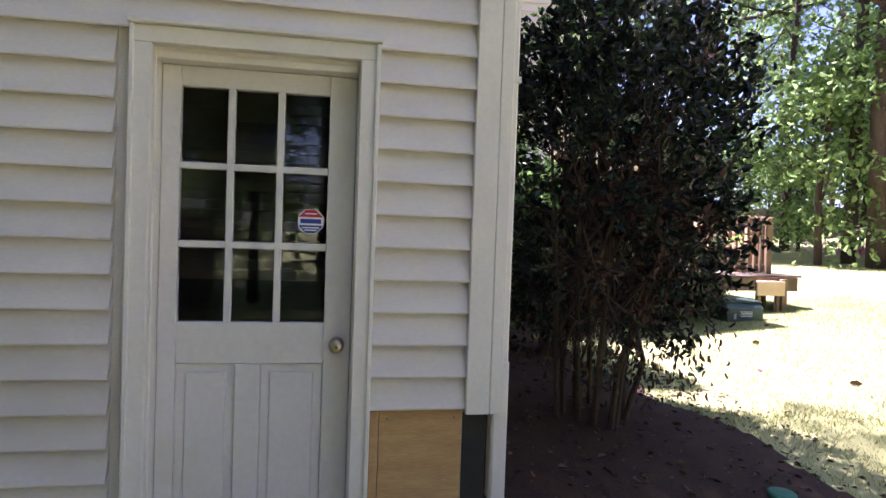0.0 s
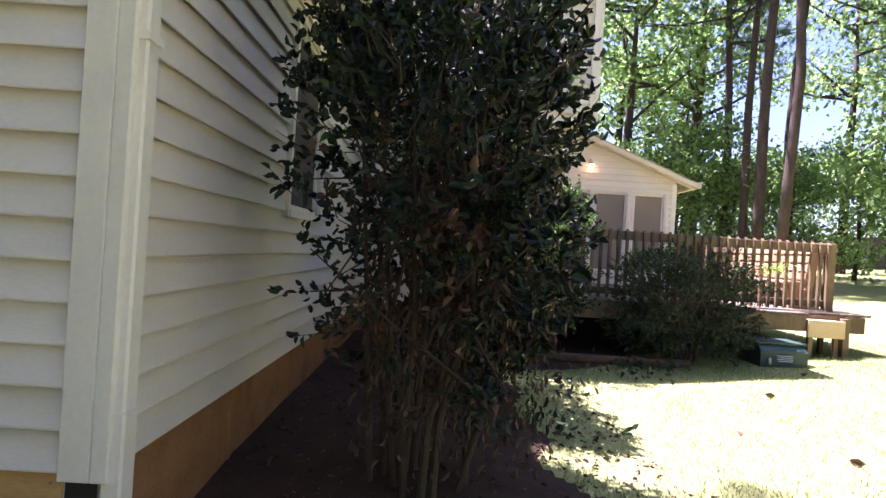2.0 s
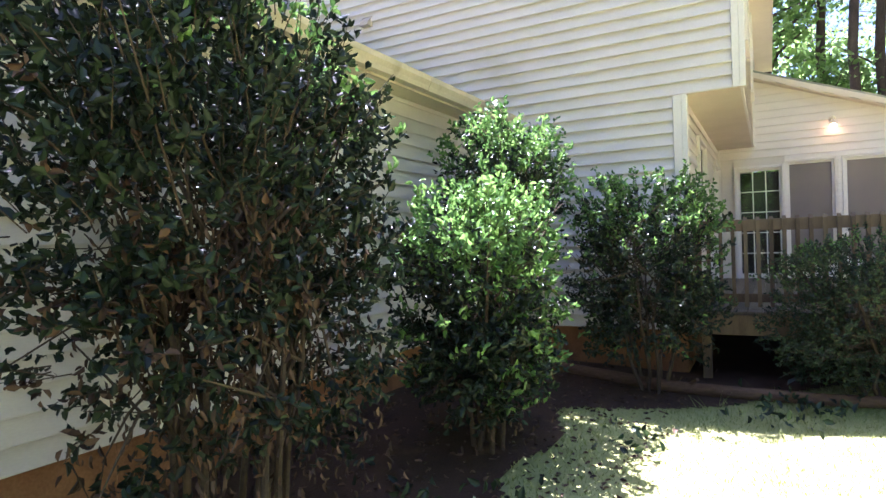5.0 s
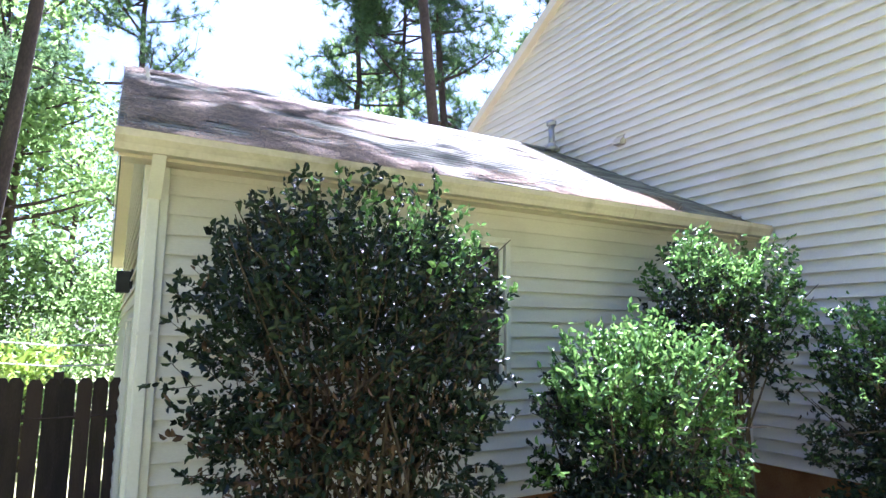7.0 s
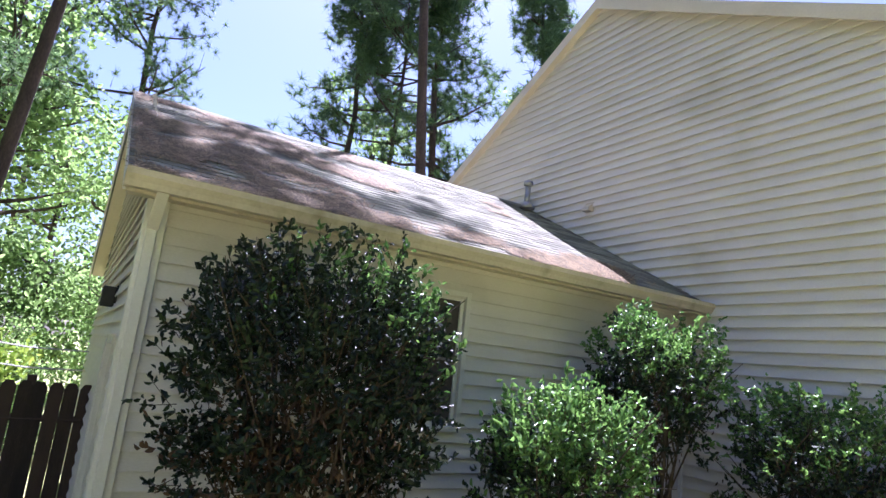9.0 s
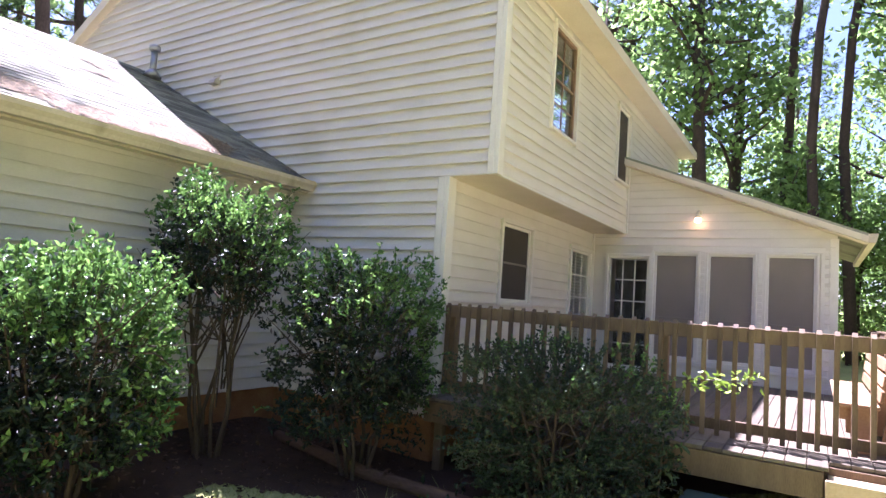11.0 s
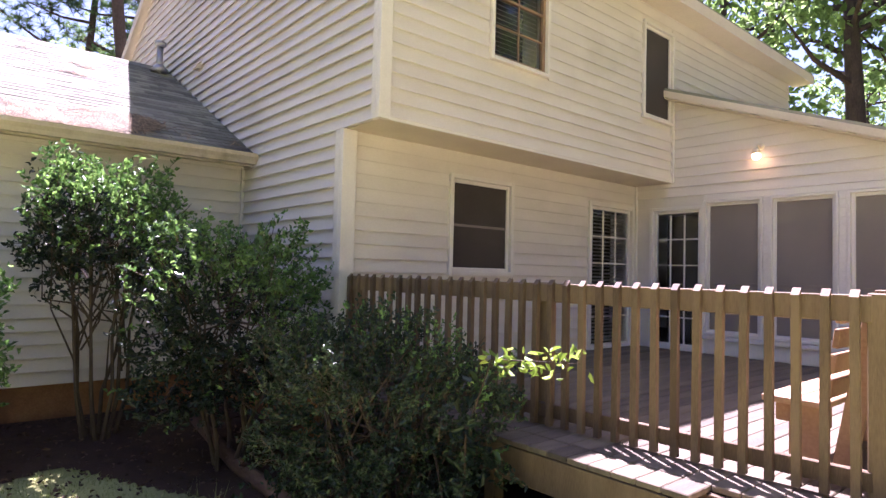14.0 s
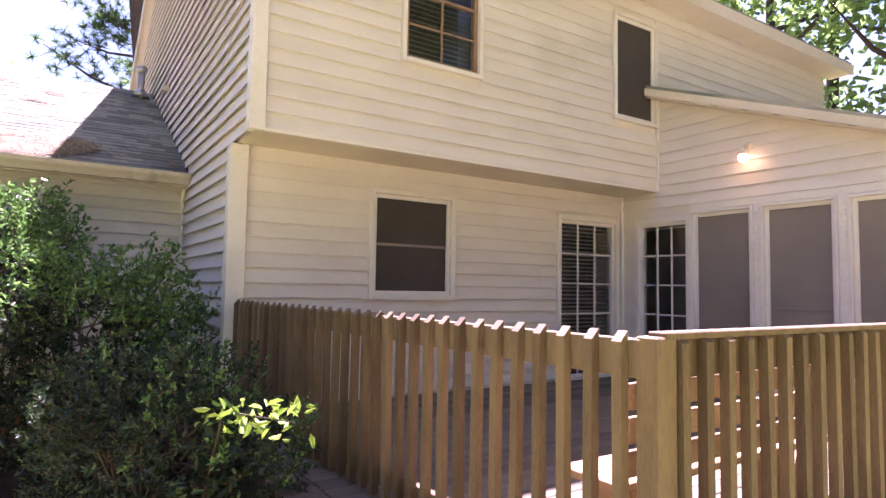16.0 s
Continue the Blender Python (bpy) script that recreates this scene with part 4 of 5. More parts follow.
def railing(name, label, p, q, post_at, side):
    """Railing from p to q: posts, top and bottom rails, balusters nailed to the outer side."""
    p, q = Vector((*p, 0)), Vector((*q, 0))
    d = (q - p).normalized()
    n = Vector((d.y, -d.x, 0)) * side
    length, turn = (q - p).length, math.atan2(d.y, d.x)
    r = thing(name, label, "railing", tuple(p + Vector((0, 0, DZ))), kind="structure")
    m = Matrix.Translation(p) @ Matrix.Rotation(turn, 4, "Z")
    s = side
    part("top_rail", Shape().box(0, length, -0.019, 0.019, DZ + 0.82, DZ + 0.945, 0.004, m), RAIL, r)
    part("cap_rail", Shape().box(-0.02, length + 0.03, -0.045, 0.03, DZ + 0.946, DZ + 0.97, 0.004, m), RAIL, r) if name == "front_railing" else None
    part("bottom_rail", Shape().box(0, length, -0.019, 0.019, DZ + 0.06, DZ + 0.15, 0.004, m), RAIL, r)
    for u in post_at:
        part("post", Shape().box(u - 0.045, u + 0.045, 0.02, 0.11, DZ - 0.02, DZ + 0.95, 0.005, m), RAIL, r)
    k = int(length / 0.124)
    for i in range(k + 1):
        u = 0.06 + i * (length - 0.12) / k
        c = p + d * u + n * 0.040
        ob = part("baluster", baluster_me, RAIL, r)
        ob.location = tuple(c + Vector((0, 0, DZ + 0.485)))
        ob.rotation_euler = (random.uniform(-0.006, 0.006), random.uniform(-0.006, 0.006), turn)
    return r


railing("side_railing", "weathered timber deck railing with square balusters", (6.33, YB1 - 0.04), (6.56, -6.54), (0.06, 2.25), 1)
railing("front_railing", "weathered timber front railing of the deck", (6.60, -6.57), (12.0, -6.57), (1.9, 3.8), 1)
corner_post = thing("corner_post", "thick weathered timber corner post of the deck", "post", (6.58, -6.57, DZ), kind="structure")
part("post", Shape().box(6.545, 6.636, -6.61, -6.519, DZ - 0.03, DZ + 0.955, 0.006), RAIL, corner_post)

bench = thing("bench", "sunlit wooden bench with slatted leaning back along the railing", "bench", (7.8, -6.37, DZ))
BX0, BX1 = 6.72, 9.0
for i in range(2):
    part("seat_slat", Shape().box(BX0, BX1, -6.30 + i * 0.155, -6.152 + i * 0.155, DZ + 0.36, DZ + 0.395, 0.005), BENCH, bench)
for i in range(4):
    mm = Matrix.Translation((0, -6.315 - i * 0.016, DZ + 0.47 + i * 0.125)) @ Matrix.Rotation(radians(8), 4, "X")
    part("back_slat", Shape().box(BX0, BX1, -0.015, 0.015, -0.048, 0.048, 0.004, mm), BENCH, bench)
for x in (6.80, 7.85, 8.9):
    part("leg", Shape().box(x - 0.02, x + 0.02, -6.27, -6.11, DZ, DZ + 0.357, 0.004), BENCH, bench, "wide reddish board leg")
    part("cross_board", Shape().box(x + 0.021, x + 0.058, -6.29, -6.03, DZ + 0.25, DZ + 0.357, 0.004), BENCH, bench)
    mm = Matrix.Translation((x, -6.33, DZ + 0.30)) @ Matrix.Rotation(radians(10), 4, "X")
    part("back_upright", Shape().box(-0.02, 0.02, -0.115, -0.018, -0.28, 0.60, 0.004, mm), BENCH, bench)

stepbox = thing("deck_step", "pale timber box step beside the deck", "step", (6.2, -6.2, 0.5))
for i in range(3):
    part("tread_board", Shape().box(6.02 + 0.135 * i, 6.145 + 0.135 * i, -6.40, -5.95, 0.955, 0.985, 0.004), PALEBOARD, stepbox)
part("side_board", Shape().box(5.98, 6.018, -6.42, -5.93, 0.76, 0.99, 0.004), PALEBOARD, stepbox)
part("end_board", Shape().box(6.02, 6.42, -6.435, -6.403, 0.76, 0.95, 0.004), PALEBOARD, stepbox)
for x, y in ((6.06, -6.34), (6.06, -6.0), (6.36, -6.34)):
    part("leg", Shape().box(x - 0.03, x + 0.03, y - 0.03, y + 0.03, ground_z(x, y) - 0.05, 0.953, 0.003), RAIL, stepbox)

ub = thing("utility_box", "low dark green metal utility cabinet on the lawn edge", "utility box", (5.65, -5.3, ground_z(5.65, -5.3)))
gz = ground_z(5.3, -5.3)
cabinet_body = part("body", Shape().prism([(5.42, 0, gz - 0.03), (5.98, 0, gz - 0.03), (5.98, 0, 0.70), (5.50, 0, 0.70), (5.42, 0, 0.62)], (0, -5.60, 0), (0, -5.02, 0)), UTILITY, ub)
part("lid", Shape().box(5.47, 6.0, -5.62, -5.0, 0.70, 0.725, 0.006), UTILITY, ub)
for i in range(4):
    part("warning_text", Shape().box(5.413, 5.419, -5.42, -5.24 + 0.02 * (i % 2), 0.50 + i * 0.022, 0.508 + i * 0.022), WHITE, cabinet_body)
part("latch", Shape().box(5.40, 5.42, -5.15, -5.11, 0.46, 0.54, 0.004), METAL, cabinet_body)
edging = thing("timber_edging", "fallen brown log lying as edging across the soil bed", "log", (5.35, -2.4, ground_z(5.35, -2.4)))
log_y = [-1.0, -1.6, -2.3, -3.0, -3.6, -4.1]
part("log", Shape().tube([(5.42 - 0.028 * k + 0.02 * math.sin(3 * k), y, ground_z(5.35, y) + 0.055) for k, y in enumerate(log_y)], [0.05, 0.058, 0.062, 0.06, 0.055, 0.05], 10), LOG, edging, smooth=True)
part("branch_stub", Shape().tube([(5.35, -2.5, ground_z(5.35, -2.5) + 0.1), (5.27, -2.58, ground_z(5.35, -2.5) + 0.17)], [0.022, 0.016], 7), LOG, edging)
ground_lid = thing("sewer_cleanout_cap", "round green plastic cap set in the ground", "cap", (0.2, -1.62, ground_z(0.2, -1.62)))
part("cap", Shape().lathe([(0.07, -0.02), (0.07, 0.022), (0.06, 0.03), (0.015, 0.034)], (0.2, -1.62, ground_z(0.2, -1.62) + 0.01), 20), GREENLID, ground_lid)

# ---- fences ----
board_fence_me = Shape().prism([(-0.07, 0, 0), (0.07, 0, 0), (0.07, 0, 1.70), (0.035, 0, 1.76), (-0.035, 0, 1.76), (-0.07, 0, 1.70)], (0, -0.009, 0), (0, 0.009, 0)).mesh("picket", FENCE)


def fence(name, label, p, q, base, gap=0.148, height=1.0):
    p, q = Vector(p), Vector(q)
    d = (q - p)
    n = int(d.length / gap)
    turn = math.atan2(d.y, d.x)
    f = thing(name, label, "fence", (p.x, p.y, base(p.x, p.y)), kind="structure")
    for i in range(n + 1):
        c = p + d * (i / n)
        ob = part("picket", board_fence_me, FENCE, f)
        ob.location = (c.x, c.y, base(c.x, c.y) - 0.02 + random.uniform(-0.02, 0.02))
        ob.rotation_euler = (random.uniform(-0.01, 0.01), random.uniform(-0.01, 0.01), turn)
        ob.scale = (1, 1, height)
    for h in (0.35, 1.35):
        s = Shape().tube([(p.x, p.y + 0.03, base(p.x, p.y) + h * height), (q.x, q.y + 0.03, base(q.x, q.y) + h * height)], [0.04, 0.04], 4)
        part("rail", s, FENCE, f)
    for i in range(int(d.length / 2.4) + 1):
        c = p + d * min(1, i * 2.4 / d.length)
        zb = base(c.x, c.y)
        part("post", Shape().box(c.x - 0.045, c.x + 0.045, c.y + 0.02, c.y + 0.11, zb - 0.1, zb + 1.8 * height, 0.005), FENCE, f)
    return f


fence("fence_side", "dark weathered picket fence beside the wing", (-3.0, 3.0), (-0.06, 3.0), lambda x, y: 0.0, 0.143)
fence("fence_side", "dark weathered picket fence past the gate", (-9.0, 3.0), (-4.1, 3.0), lambda x, y: 0.0)
gate = thing("gate", "sagging wooden gate standing ajar in the fence", "gate", (-3.0, 3.0, 0.05))
gm = Matrix.Translation((-3.05, 3.0, 0.05)) @ Matrix.Rotation(radians(158), 4, "Z") @ Matrix.Rotation(radians(-4), 4, "Y")
for i in range(7):
    part("board", Shape().box(0.02 + i * 0.148, 0.16 + i * 0.148, -0.009, 0.009, 0, 1.62 - 0.01 * i, 0.002, gm), FENCE, gate)
part("rail", Shape().box(0.02, 1.04, 0.010, 0.045, 1.30, 1.39, 0.002, gm), FENCE, gate)
part("rail", Shape().box(0.02, 1.04, 0.010, 0.045, 0.25, 0.34, 0.002, gm), FENCE, gate)
part("brace", Shape().prism([(0.04, 0, 0.34), (0.13, 0, 0.34), (1.0, 0, 1.30), (0.91, 0, 1.30)], (0, 0.012, 0), (0, 0.042, 0)), FENCE, gate).matrix_basis = gm
far_fence = Shape()
random.seed(3)
for i in range(330):
    t = i / 329
    x, y = 26 + 12 * t - 6 * t * t, 10 - 50 * t
    z = ground_z(x, y)
    h = 1.75 + random.uniform(-0.03, 0.03)
    far_fence.box(x - 0.012, x + 0.012, y - 0.07, y + 0.07, z - 0.1, z + h)
tagged(part("fence_far", far_fence, GREYFENCE), "dark board fence along the far edge of the lawn", "fence", kind="structure")
for z0, z1 in ((2.34, 2.02), (2.06, 1.74)):
    wire = Shape().tube([(-20, 5.8, z0 + 0.9), (-9, 5.6, z0 + 0.16), (-4.5, 5.5, z0), (-0.8, 5.5, z1), (0.6, 5.6, z1 + 0.02), (6, 8.5, z1 + 0.3)], [0.012] * 6, 5)
    tagged(part("cable", wire, METAL), "thin pale utility cable strung beyond the fence", "cable", kind="structure")

# ---- plants ----
def leaf_arrays(points, dirs, size, rng, width=0.52):
    """Pointed folded leaves, six corners each, at points, growing along dirs."""
    n = len(points)
    d = dirs / np.linalg.norm(dirs, axis=1, keepdims=True)
    side = np.cross(d, rng.normal(size=(n, 3)))
    side /= np.linalg.norm(side, axis=1, keepdims=True)
    nor = np.cross(side, d)
    s = (size * rng.uniform(0.65, 1.25, n))[:, None]
    fold = 0.18 * s
    v = np.stack([points, points + d * s * 0.35 + side * s * width * 0.5 + nor * fold, points + d * s * 0.75 + side * s * width * 0.36 + nor * fold * 0.6,
                  points + d * s - nor * fold * 0.8, points + d * s * 0.75 - side * s * width * 0.36 + nor * fold * 0.6, points + d * s * 0.35 - side * s * width * 0.5 + nor * fold], 1)
    v = v.reshape(-1, 3)
    k = np.arange(n)[:, None] * 6
    f = np.concatenate([k + [0, 1, 2, 3], k + [0, 3, 4, 5]], 0)
    return v, f


def leaf_mesh(name, v, f, mat):
    me = bpy.data.meshes.new(name)
    me.vertices.add(len(v))
    me.vertices.foreach_set("co", np.asarray(v, np.float32).ravel())
    w = f.shape[1]
    me.loops.add(f.size)
    me.loops.foreach_set("vertex_index", f.astype(np.int32).ravel())
    me.polygons.add(len(f))
    me.polygons.foreach_set("loop_start", np.arange(0, f.size, w, dtype=np.int32))
    me.polygons.foreach_set("loop_total", np.full(len(f), w, np.int32))
    me.update(calc_edges=True)
    me.materials.append(mat)
    return me


def lumpy(u, seed, amount):
    """Uneven outline: a factor for each direction."""
    return np.array([1 + amount * noise.noise((p[0] * 2.3 + seed, p[1] * 2.3, p[2] * 2.3)) + 0.5 * amount * noise.noise((p[0] * 5 + seed, p[1] * 5, p[2] * 5)) for p in u])


def shrub(name, label, at, radii, zc, stems, twigs, per_twig, leaf, mats, seed, lump=0.22, inner=0.5, flat_bottom=-0.75, dry=0, thin=(0.0, 1.0), base=0.14, gaps=0.5, wall_side=1.0):
    """A bush: bent stems that fork, twigs in an uneven crown, leaves along each twig."""
    rng = np.random.default_rng(seed)
    x, y = at
    z0 = ground_z(x, y)
    t = thing(name, label, "shrub", (x, y, z0))
    c = np.array([x, y, zc])
    R = np.array(radii)
    for i in range(stems):
        a = 2 * math.pi * (i + 0.3) / stems
        b = Vector((x + base * math.cos(a) * rng.uniform(0.4, 1.1), y + base * math.sin(a) * rng.uniform(0.4, 1.1), z0 - 0.03))
        tip = Vector(c + R * np.array([0.6 * math.cos(a), 0.6 * math.sin(a), 0.35]) * rng.uniform(0.6, 1.0))
        s = Shape()
        mid = b.lerp(tip, 0.45) + Vector(rng.normal(0, 0.06, 3))
        q = b.lerp(tip, 0.2) + Vector(rng.normal(0, 0.03, 3))
        s.tube([b, q, mid, tip], [0.021, 0.018, 0.014, 0.005], 7)
        for j in range(7):
            o = mid.lerp(tip, rng.uniform(-0.4, 0.9))
            e = Vector(c + R * rng.uniform(-0.85, 0.85, 3) * np.array([1, 1, 0.9]))
            s.tube([o, o.lerp(e, 0.5) + Vector(rng.normal(0, 0.05, 3)), e], [0.010, 0.007, 0.003], 5)
        part("stem", s, STEM, t)
    u = rng.normal(size=(twigs, 3))
    u /= np.linalg.norm(u, axis=1, keepdims=True)
    u = u[u[:, 2] > flat_bottom]
    u = np.sign(u) * np.abs(u) ** 0.8
    u /= (np.abs(u) ** 2.7).sum(1, keepdims=True) ** (1 / 2.7)
    rad = rng.uniform(inner ** 3, 1, len(u)) ** (1 / 3) * lumpy(u, seed, lump)
    tips = c + u * R * rad[:, None]
    keep = (tips[:, 2] > z0 + 0.05) & ((tips[:, 2] > thin[0]) | (rng.random(len(tips)) < thin[1]))
    clump = np.array([noise.noise((p[0] * 3.4 + seed, p[1] * 3.4, p[2] * 3.8)) + 0.5 * noise.noise((p[0] * 8, p[1] * 8, p[2] * 8 + seed)) for p in tips])
    keep &= (tips[:, 1] < y + 0.05) | (tips[:, 2] > zc + 0.35) | (rng.random(len(tips)) < wall_side)
    keep &= clump > rng.normal(-gaps, 0.12, len(tips)) + 0.35
    tips, u = tips[keep], u[keep]
    grow = u + np.array([0, 0, 0.5]) + rng.normal(0, 0.35, u.shape)
    grow /= np.linalg.norm(grow, axis=1, keepdims=True)
    pts = np.repeat(tips, per_twig, 0) - np.repeat(grow, per_twig, 0) * rng.uniform(0, leaf * 3.2, len(tips) * per_twig)[:, None]
    dirs = np.repeat(grow, per_twig, 0) * 0.55 + rng.normal(0, 0.75, pts.shape)
    # Rank by height, outwardness and sun side, so paler leaves paint the sunlit parts.
    sun_score = u[:, 2] * 0.5 + 0.35 * u[:, 0] + 0.9 * np.linalg.norm(tips - c, axis=1) / R.max() + rng.normal(0, 0.22, len(tips))
    rank = np.argsort(np.argsort(-sun_score)) / len(tips)
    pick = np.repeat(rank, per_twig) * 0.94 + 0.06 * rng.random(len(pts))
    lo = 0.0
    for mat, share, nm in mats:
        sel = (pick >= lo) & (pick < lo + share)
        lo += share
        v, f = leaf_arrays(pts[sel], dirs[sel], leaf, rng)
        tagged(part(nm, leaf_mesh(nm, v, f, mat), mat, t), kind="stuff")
    tw = Shape()
    for k in range(0, len(tips), 2):
        b = Vector(tips[k] - grow[k] * leaf * 4)
        tw.tube([b, Vector(tips[k])], [0.0035, 0.0015], 3)
    tagged(part("twig_growth", tw, STEM, t), kind="stuff")
    if dry:
        p = c + rng.uniform(-0.6, 0.6, (dry, 3)) * R * np.array([1, 1, 0.95]) - np.array([0, R[1] * 0.2, R[2] * 0.5])
        p = p[p[:, 2] > z0 + 0.06]
        v, f = leaf_arrays(p, np.array([0, 0, -1.0]) + rng.normal(0, 0.3, p.shape), leaf * 0.95, rng, 0.3)
        tagged(part("dead_leaves", leaf_mesh("dead_leaves", v, f, LEAF_DRY), LEAF_DRY, t), kind="stuff")
    return t


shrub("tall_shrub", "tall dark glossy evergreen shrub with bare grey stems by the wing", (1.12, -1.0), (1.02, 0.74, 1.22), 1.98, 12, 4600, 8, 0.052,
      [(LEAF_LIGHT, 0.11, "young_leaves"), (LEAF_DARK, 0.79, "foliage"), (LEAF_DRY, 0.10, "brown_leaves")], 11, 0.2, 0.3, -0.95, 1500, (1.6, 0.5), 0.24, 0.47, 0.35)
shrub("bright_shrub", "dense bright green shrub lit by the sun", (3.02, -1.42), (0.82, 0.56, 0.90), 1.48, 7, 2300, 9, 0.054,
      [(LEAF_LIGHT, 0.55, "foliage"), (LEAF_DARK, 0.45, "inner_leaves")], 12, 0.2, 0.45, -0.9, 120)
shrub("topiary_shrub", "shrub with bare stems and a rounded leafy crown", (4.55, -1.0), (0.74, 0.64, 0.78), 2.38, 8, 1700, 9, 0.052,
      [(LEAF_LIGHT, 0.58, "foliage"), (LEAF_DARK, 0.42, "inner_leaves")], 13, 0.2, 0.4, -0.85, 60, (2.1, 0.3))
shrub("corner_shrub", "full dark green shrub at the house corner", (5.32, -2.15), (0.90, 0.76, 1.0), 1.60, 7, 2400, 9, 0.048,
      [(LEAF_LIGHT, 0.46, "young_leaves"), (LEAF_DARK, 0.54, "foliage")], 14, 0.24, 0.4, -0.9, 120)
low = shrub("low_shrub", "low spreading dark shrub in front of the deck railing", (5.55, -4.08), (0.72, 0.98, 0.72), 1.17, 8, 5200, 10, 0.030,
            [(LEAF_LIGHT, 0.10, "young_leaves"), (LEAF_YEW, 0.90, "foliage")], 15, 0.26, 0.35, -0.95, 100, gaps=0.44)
rng = np.random.default_rng(5)
vine = thing("vine_sprig", "lime green leafy vine sprig growing out of the low shrub", "vine", (5.62, -4.85, ground_z(5.62, -4.85)))
part("stem", Shape().tube([(5.62, -4.85, 0.4), (5.58, -4.9, 1.2), (5.62, -5.05, 1.62), (5.79, -5.5, 1.64)], [0.006, 0.006, 0.005, 0.002], 6), STEM, vine)
tl = rng.uniform(0, 1, 64)
p = np.stack([5.60 + 0.19 * tl, -5.0 - 0.50 * tl, 1.60 + 0.05 * tl], 1) + rng.normal(0, 0.04, (64, 3))
v, f = leaf_arrays(p, np.array([0.2, -0.5, 0.0]) + rng.normal(0, 0.6, p.shape), 0.062, rng, 0.36)
tagged(part("lime_leaves", leaf_mesh("lime_leaves", v, f, LEAF_LIME), LEAF_LIME, vine), kind="stuff")
p = np.stack([np.full(80, 5.60), np.full(80, -4.9), rng.uniform(0.55, 1.5, 80)], 1) + rng.normal(0, 0.06, (80, 3))
v, f = leaf_arrays(p, rng.normal(0, 0.7, p.shape), 0.09, rng, 0.34)
tagged(part("lower_leaves", leaf_mesh("lower_leaves", v, f, LEAF_YEW), LEAF_YEW, vine), kind="stuff")

for i, (x, y, n) in enumerate(((1.9, -1.45, 26), (2.2, -2.0, 18), (3.6, -2.3, 22), (4.6, -3.2, 30), (5.2, -3.3, 34), (4.9, -3.6, 26), (3.2, -1.2, 20))):
    pl = thing("groundcover_plant", "small leafy weed on the shaded soil", "plant", (x, y, ground_z(x, y)), "weeds in the bed")
    p = np.array([x, y, ground_z(x, y) + 0.06]) + rng.normal(0, 1, (n, 3)) * np.array([0.16, 0.16, 0.04])
    v, f = leaf_arrays(p, np.array([0, 0, 0.4]) + rng.normal(0, 0.7, p.shape), 0.08, rng, 0.5)
    part("leaves", leaf_mesh("leaves", v, f, LEAF_YEW), LEAF_YEW, pl)

# grass, litter
def blades(n, box, height, seed, keep=None):
    r = np.random.default_rng(seed)
    x, y = r.uniform(box[0], box[1], n), r.uniform(box[2], box[3], n)
    if keep is not None:
        sel = np.array([keep(a, b) for a, b in zip(x, y)])
        x, y = x[sel], y[sel]
    z = np.array([ground_z(a, b) for a, b in zip(x, y)])
    h = height * r.uniform(0.4, 1.3, len(x))
    a = r.uniform(0, 2 * math.pi, len(x))
    lean = r.normal(0, 0.6, (2, len(x))) * h
    w = 0.003 + 0.002 * r.random(len(x))
    v = np.stack([np.stack([x - w * np.cos(a), y - w * np.sin(a), z - 0.005], 1), np.stack([x + w * np.cos(a), y + w * np.sin(a), z - 0.005], 1),
                  np.stack([x + lean[0], y + lean[1], z + h], 1)], 1).reshape(-1, 3)
    return v, np.arange(len(v)).reshape(-1, 3)


v1, f1 = blades(120000, (-1.5, 7.5, -9.0, -1.3), 0.034, 21, lambda x, y: not in_bed(x, y))
v2, f2 = blades(60000, (0, 16, -16, -6), 0.045, 22)
v, f = np.concatenate([v1, v2]), np.concatenate([f1, f2 + len(v1)])
tagged(part("grass", leaf_mesh("grass", v, f, GRASS), GRASS), "short dry yellow-green grass of the lawn", "grass", kind="stuff")
vt, ft = blades(2600, (4.2, 5.6, -5.0, -2.6), 0.16, 23, lambda x, y: bool(in_bed(x, y)) != bool(in_bed(x - 0.12, y + 0.1)))
tagged(part("tall_grass", leaf_mesh("tall_grass", vt, ft, GRASS), GRASS), "taller grass tufts along the bed edge", "grass", kind="stuff")
n = 2200
x, y = rng.uniform(-1.8, 6.0, n), rng.uniform(-2.5, -0.05, n)
p = np.stack([x, y, [ground_z(a, b) + 0.014 for a, b in zip(x, y)]], 1)
dv = rng.normal(0, 1, p.shape) * np.array([1, 1, 0.15])
v, f = leaf_arrays(p, dv, 0.045, rng, 0.45)
tagged(part("leaf_litter", leaf_mesh("leaf_litter", v, f, LEAF_DRY), LEAF_DRY), "dead brown leaves scattered on the soil", "leaf litter", kind="stuff")
for x, y in ((4.09, -2.53), (1.35, -2.59), (3.9, -4.26), (2.6, -3.4), (4.9, -5.2), (2.0, -3.9)):
    cone = thing("fallen_leaf", "curled dry brown leaf lying on the lawn", "leaf", (x, y, ground_z(x, y) + 0.04), "fallen leaves")
    p = np.array([[x, y, ground_z(x, y) + 0.035]])
    v, f = leaf_arrays(p, rng.normal(0, 1, (1, 3)) * np.array([1, 1, 0.3]), 0.09, rng, 0.6)
    part("blade", leaf_mesh("blade", v, f, LEAF_DRY), LEAF_DRY, cone)


